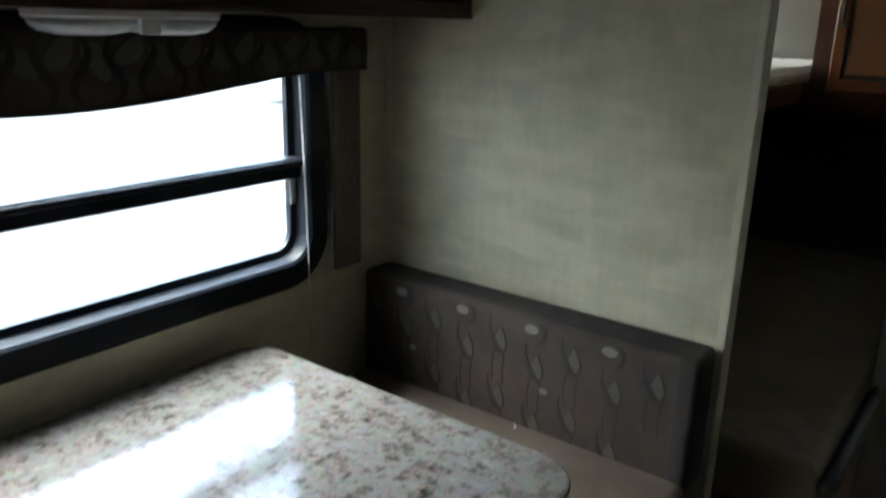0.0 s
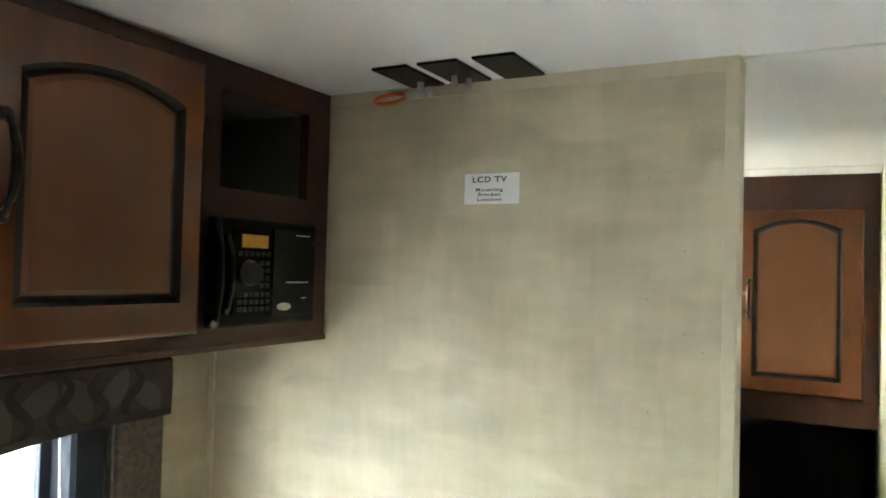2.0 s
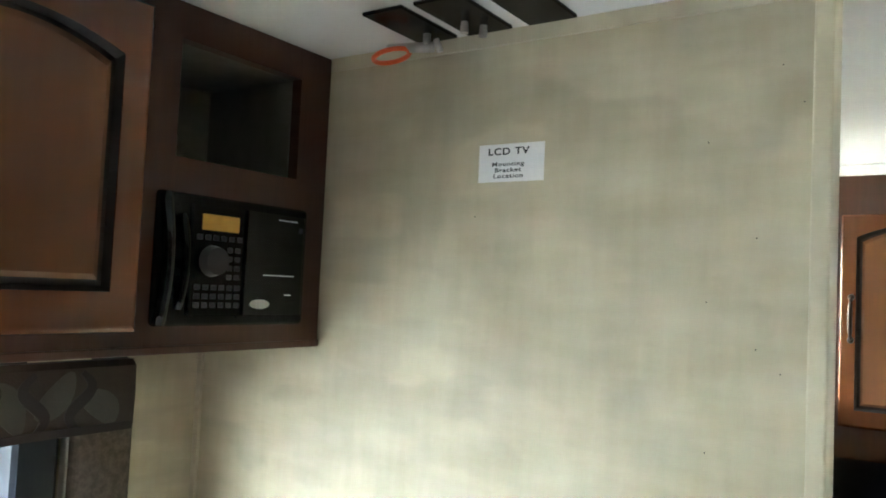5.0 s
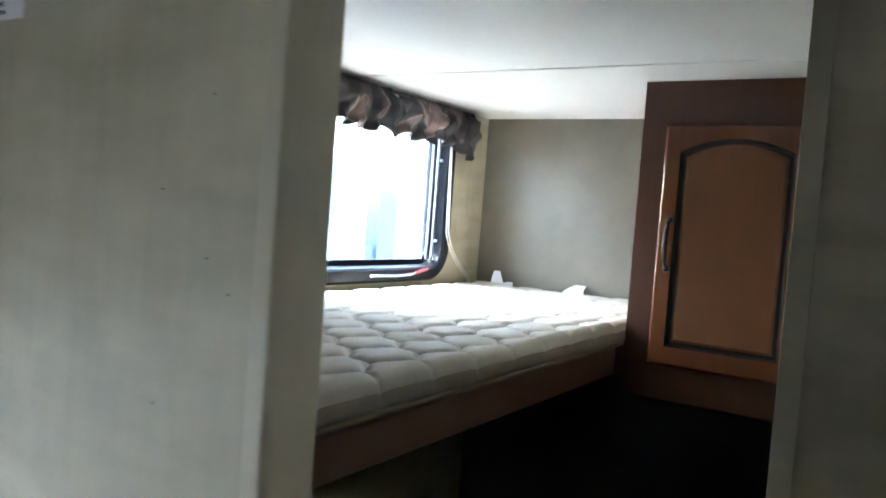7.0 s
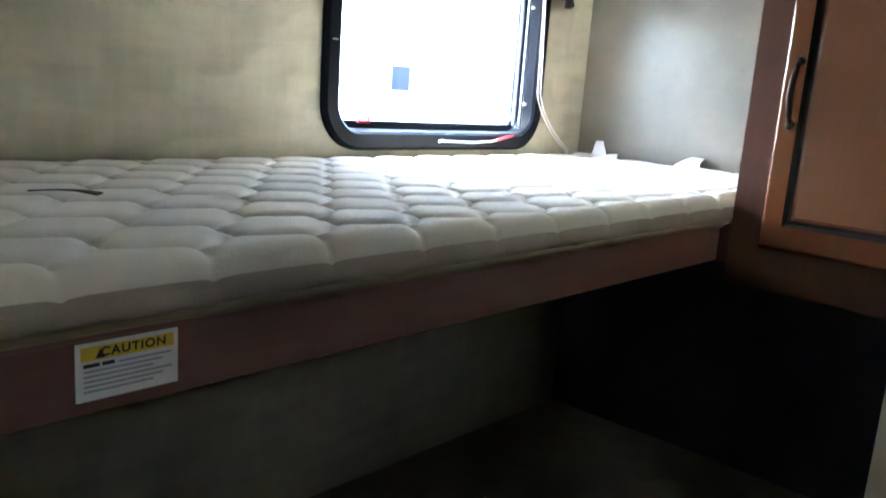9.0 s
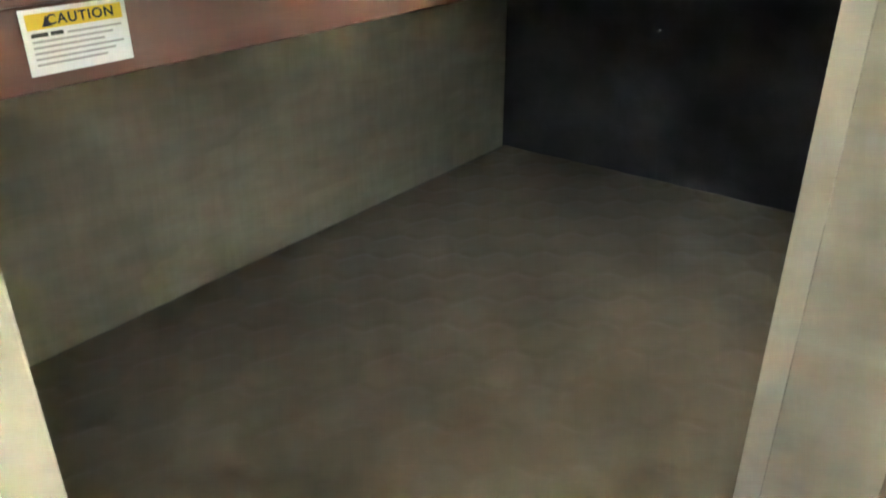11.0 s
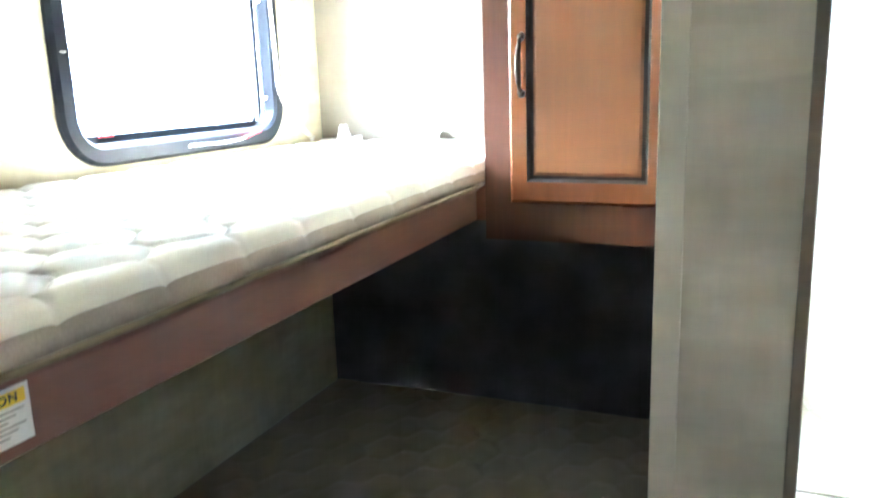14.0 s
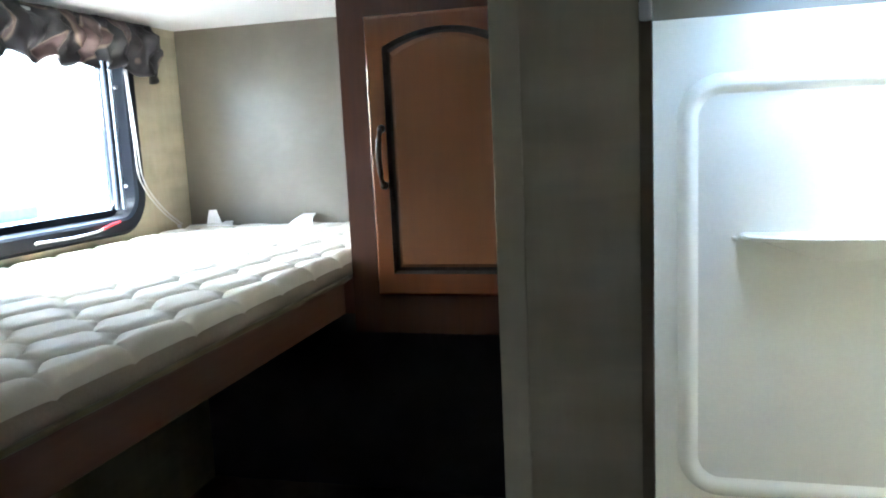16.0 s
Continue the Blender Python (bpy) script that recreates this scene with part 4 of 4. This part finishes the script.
# under-cabinet double lamp
lamp = thing("under_cabinet_lamp", "unlit white double lamp under the overhead cabinet", "lamp")
bm = bmesh.new()
loft(bm, [[(a, b, z) for a, b in rounded(0.120 + i, 0.262 - i, -1.000 + i, -0.700 - i, 0.045, 8)] for i, z in ((0, 1.5298), (0, 1.520), (0.002, 1.517))], True, True, True)
part("lamp_base", bm, WHITE_PLASTIC, lamp)
for y0, y1 in ((-0.994, -0.855), (-0.845, -0.706)):
    bm = bmesh.new()
    loft(bm, [[(a, b, z) for a, b in rounded(0.126 + i, 0.256 - i, y0 + i, y1 - i, 0.034, 6)] for i, z in ((0, 1.5168), (0.003, 1.506), (0.012, 1.497), (0.032, 1.492))], True, True, True)
    part("lens", bm, LENS, lamp, "frosted lens", smooth=True)
part("switch", solid(0.252, 0.2605, -0.868, -0.834, 1.494, 1.5168, bevel=0.002), WHITE_PLASTIC, lamp, "pale rocker switch")

cl = thing("ceiling_lamp", "round white unlit dome lamp on the ceiling", "lamp")
bm = bmesh.new()
loft(bm, [[(1.242 + r * math.cos(2 * math.pi * i / 36), -0.245 + r * math.sin(2 * math.pi * i / 36), z) for i in range(36)] for r, z in ((0.078, 1.9595), (0.078, 1.952), (0.070, 1.940), (0.050, 1.930), (0.022, 1.926))], True, True, True)
part("dome", bm, LENS, cl, smooth=True)

# television jacks on the ceiling and the mounting note
for k, (x0, x1) in enumerate(((0.436, 0.497), (0.514, 0.580), (0.603, 0.668))):
    jp = thing("jack_plate", ("black ceiling jack plate with coaxial splitter", "black ceiling jack plate with two sockets", "blank black jack plate on the ceiling")[k], "jack plate", group="ceiling jack plates")
    part("plate", solid(x0, x1, -0.137, -0.013, HIGH - 0.005, HIGH - 0.0002, bevel=0.0015), SATIN_BLACK, jp)
    if k == 1:
        for y in (-0.062, -0.040):
            bm = bmesh.new()
            bmesh.ops.create_cone(bm, cap_ends=True, segments=14, radius1=0.0055, radius2=0.0045, depth=0.014, matrix=pose(0.5 * (x0 + x1) + (0.006 if y > -0.05 else -0.008), y, HIGH - 0.012))
            part("socket", bm, CHROME, jp)
    if k == 0:
        bm = bmesh.new()
        tube(bm, [(0.470, -0.045, HIGH - 0.004), (0.470, -0.045, HIGH - 0.020)], 0.0052, 12)
        tube(bm, [(0.478, -0.040, HIGH - 0.022), (0.448, -0.052, HIGH - 0.022)], 0.0068, 12)
        tube(bm, [(0.448, -0.052, HIGH - 0.0205), (0.418, -0.060, HIGH - 0.0205)], 0.0050, 12)
        tube(bm, [(0.478, -0.036, HIGH - 0.010), (0.482, -0.030, HIGH - 0.026)], 0.0042, 10)
        part("coax_splitter", bm, CHROME, jp, "bright metal coaxial splitter", smooth=True)
        bm = bmesh.new()
        tube(bm, [(0.428 + 0.026 * math.cos(a) - 0.010, -0.052 + 0.020 * math.sin(a), HIGH - 0.029 + 0.005 * math.cos(a)) for a in (2 * math.pi * i / 20 for i in range(21))], 0.0034, 8)
        part("pull_ring", bm, ORANGE, jp, "orange plastic ring", smooth=True)

sg = thing("mounting_note", "white printed television bracket note on the wall", "label", (0.531, 0, 1.763))
part("paper", solid(0, 0.094, -0.0008, 0, 0, 0.0485), PAPER, sg)
for text, size, x, z, wd in (("LCD TV", 0.0125, 0.043, 0.0385, 1.25), ("Mounting", 0.0074, 0.043, 0.0225, 1.45), ("Bracket", 0.0074, 0.043, 0.0148, 1.45), ("Location", 0.0074, 0.044, 0.0072, 1.45)):
    lettering(text, size, sg, pose(x, -0.0010, z, 90, 0, 0), INK, wd)

# ---- bath ----
tub = thing("bathtub", "cream moulded bathtub with stepped apron", "bathtub")
part("lower_apron", solid(1.193, WIDE - 0.002, 1.442, 1.470, 0.001, 0.232, bevel=0.006), TUB_CREAM, tub)
# dark strip added to stand in for the shadow beneath the apron
part("shade_strip", solid(1.193, WIDE - 0.002, 1.425, 1.4415, 0.001, 0.035), TUB_SHADE, tub, "dark strip painted as the shade under the tub")
part("upper_apron", solid(1.193, WIDE - 0.002, 1.470, 1.490, 0.05, 0.440), TUB_CREAM, tub)
bm = bmesh.new()
loft(bm, [[(a, b, z) for a, b in rounded(1.193 + i, WIDE - 0.002 - i, 1.440 + i, 1.920 - i, 0.02 + 0.6 * i, 6)] for i, z in ((0, 0.437), (0, 0.474), (0.004, 0.480), (0.050, 0.480), (0.062, 0.470), (0.085, 0.20), (0.12, 0.15))], True, False, True)
part("basin", bm, TUB, tub, "white basin and rim", smooth=False)
sur = thing("shower_surround", "glossy white moulded shower surround with shelf", "shower")
bm = bmesh.new()
block(bm, 1.193, WIDE - 0.002, 1.924, 1.9385, 0.481, 1.880, bevel=0.003)
part("back_panel", bm, TUB, sur)
part("side_panel", solid(1.193, 1.203, 1.44, 1.922, 0.481, 1.880, bevel=0.003), TUB, sur)
part("side_panel", solid(WIDE - 0.012, WIDE - 0.002, 1.44, 1.922, 0.481, 1.880, bevel=0.003), TUB, sur)
bm = bmesh.new()
prof = [(-0.022, 1.9235), (-0.017, 1.918), (-0.008, 1.911), (0.004, 1.909), (0.013, 1.912), (0.020, 1.918), (0.028, 1.9235)]
loft(bm, [[(a, y, b) for a, b in rounded(1.400 + i, 2.150 - i, 0.698 + i, 1.726 - i, 0.085 - i, 10)] for i, y in prof], True)
part("raised_rib", bm, TUB, sur, smooth=True)
bm = bmesh.new()
rings = []
for z, s, d in ((1.348, 0.0, 1.0), (1.356, 0.0, 1.03), (1.362, 0.006, 1.0), (1.362, 0.020, 0.9)):
    rings.append([(1.77 + (0.245 - s) * math.cos(a), 1.926 - (0.105 - s) * d * math.sin(a) ** 0.8, z) for a in (math.pi * i / 30 for i in range(31))])
loft(bm, rings, True, True, True)
part("shelf", bm, TUB, sur, "moulded shelf", smooth=False)
# added taper: the soft shadow below the thin shelf, modelled as a shape
bm = bmesh.new()
rings = []
for k in range(9):
    q = k / 8
    w, d, z = 0.20 * (1 - q) + 0.03, 0.040 * (1 - q) ** 1.6, 1.350 - 0.07 * q
    rings.append([(1.77 + w * math.cos(a), 1.926 - d * math.sin(a) ** 0.8, z) for a in (math.pi * i / 24 for i in range(25))])
loft(bm, rings, True, True, True)
part("shelf_shade_taper", bm, TUB, sur, smooth=True)
bm = bmesh.new()
bmesh.ops.create_uvsphere(bm, u_segments=12, v_segments=8, radius=0.007, matrix=pose(1.512, 1.923, 1.347))
part("screw_cap", bm, TUB, sur, smooth=True)
hk = thing("jamb_catch", "small white door catch on the pale jamb", "door catch")
part("catch", solid(1.3005, 1.3125, 0.703, 0.7155, 1.728, 1.748, bevel=0.003), WHITE_PLASTIC, hk)
sl = thing("skylight", "clear domed skylight over the bath", "skylight")
bm = bmesh.new()
for b in ((SKY[0] - 0.03, SKY[1] + 0.03, SKY[2] - 0.03, SKY[2], ), (SKY[0] - 0.03, SKY[1] + 0.03, SKY[3], SKY[3] + 0.03), (SKY[0] - 0.03, SKY[0], SKY[2], SKY[3]), (SKY[1], SKY[1] + 0.03, SKY[2], SKY[3])):
    block(bm, *b, HIGH - 0.006, HIGH - 0.0002)
part("trim_ring", bm, WHITE_PLASTIC, sl)

# ---- outside: gravel yard, parked trailer, pickup and a lean shed ----
structure("ground", solid(-900, 900, -900, 900, -0.90, -0.75), GROUND)
tr = thing("parked_trailer", "white parked travel trailer across the yard", "trailer", (-15, 16.5, 0))
part("body", solid(-1.2, 1.2, -4.2, 2.6, -0.25, 2.75, bevel=0.18, segments=4), TRAILER, tr)
part("window", solid(1.19, 1.215, -2.60, -1.95, 1.52, 2.15, bevel=0.01), TINT, tr)
for y in (-1.6, -0.75):
    bm = bmesh.new()
    bmesh.ops.create_cone(bm, cap_ends=True, segments=24, radius1=0.36, radius2=0.36, depth=0.24, matrix=pose(1.05, y, -0.40, 0, 90, 0))
    part("wheel", bm, SATIN_BLACK, tr)
pk = thing("parked_pickup", "pale parked pickup truck with blue-grey upper body", "car", (-13.2, 13.7, 0))
part("lower_body", solid(-0.9, 0.9, -1.8, 1.2, -0.35, 0.18, bevel=0.10, segments=3), TRAILER, pk)
part("upper_body", solid(-0.86, 0.86, -1.7, 1.1, 0.18, 0.52, bevel=0.08, segments=3), CAR_PAINT, pk)
part("cab", solid(-0.75, 0.75, -0.55, 0.15, 0.52, 0.85, bevel=0.10, segments=3), CAR_PAINT, pk)
for y in (-1.2, 0.7):
    for x in (-0.8, 0.8):
        bm = bmesh.new()
        bmesh.ops.create_cone(bm, cap_ends=True, segments=24, radius1=0.37, radius2=0.37, depth=0.22, matrix=pose(x, y, -0.38, 0, 90, 0))
        part("wheel", bm, SATIN_BLACK, pk)
sd = thing("tall_shed", "narrow blue-grey shed standing beyond the trailer", "shed", (-15, 20.6, 0))
part("wall", solid(-1.0, 1.0, -0.7, 0.3, -0.75, 2.30), CAR_PAINT, sd)
part("low_wing", solid(-0.9, 0.9, -2.0, -0.7, -0.75, 0.45), CAR_PAINT, sd)
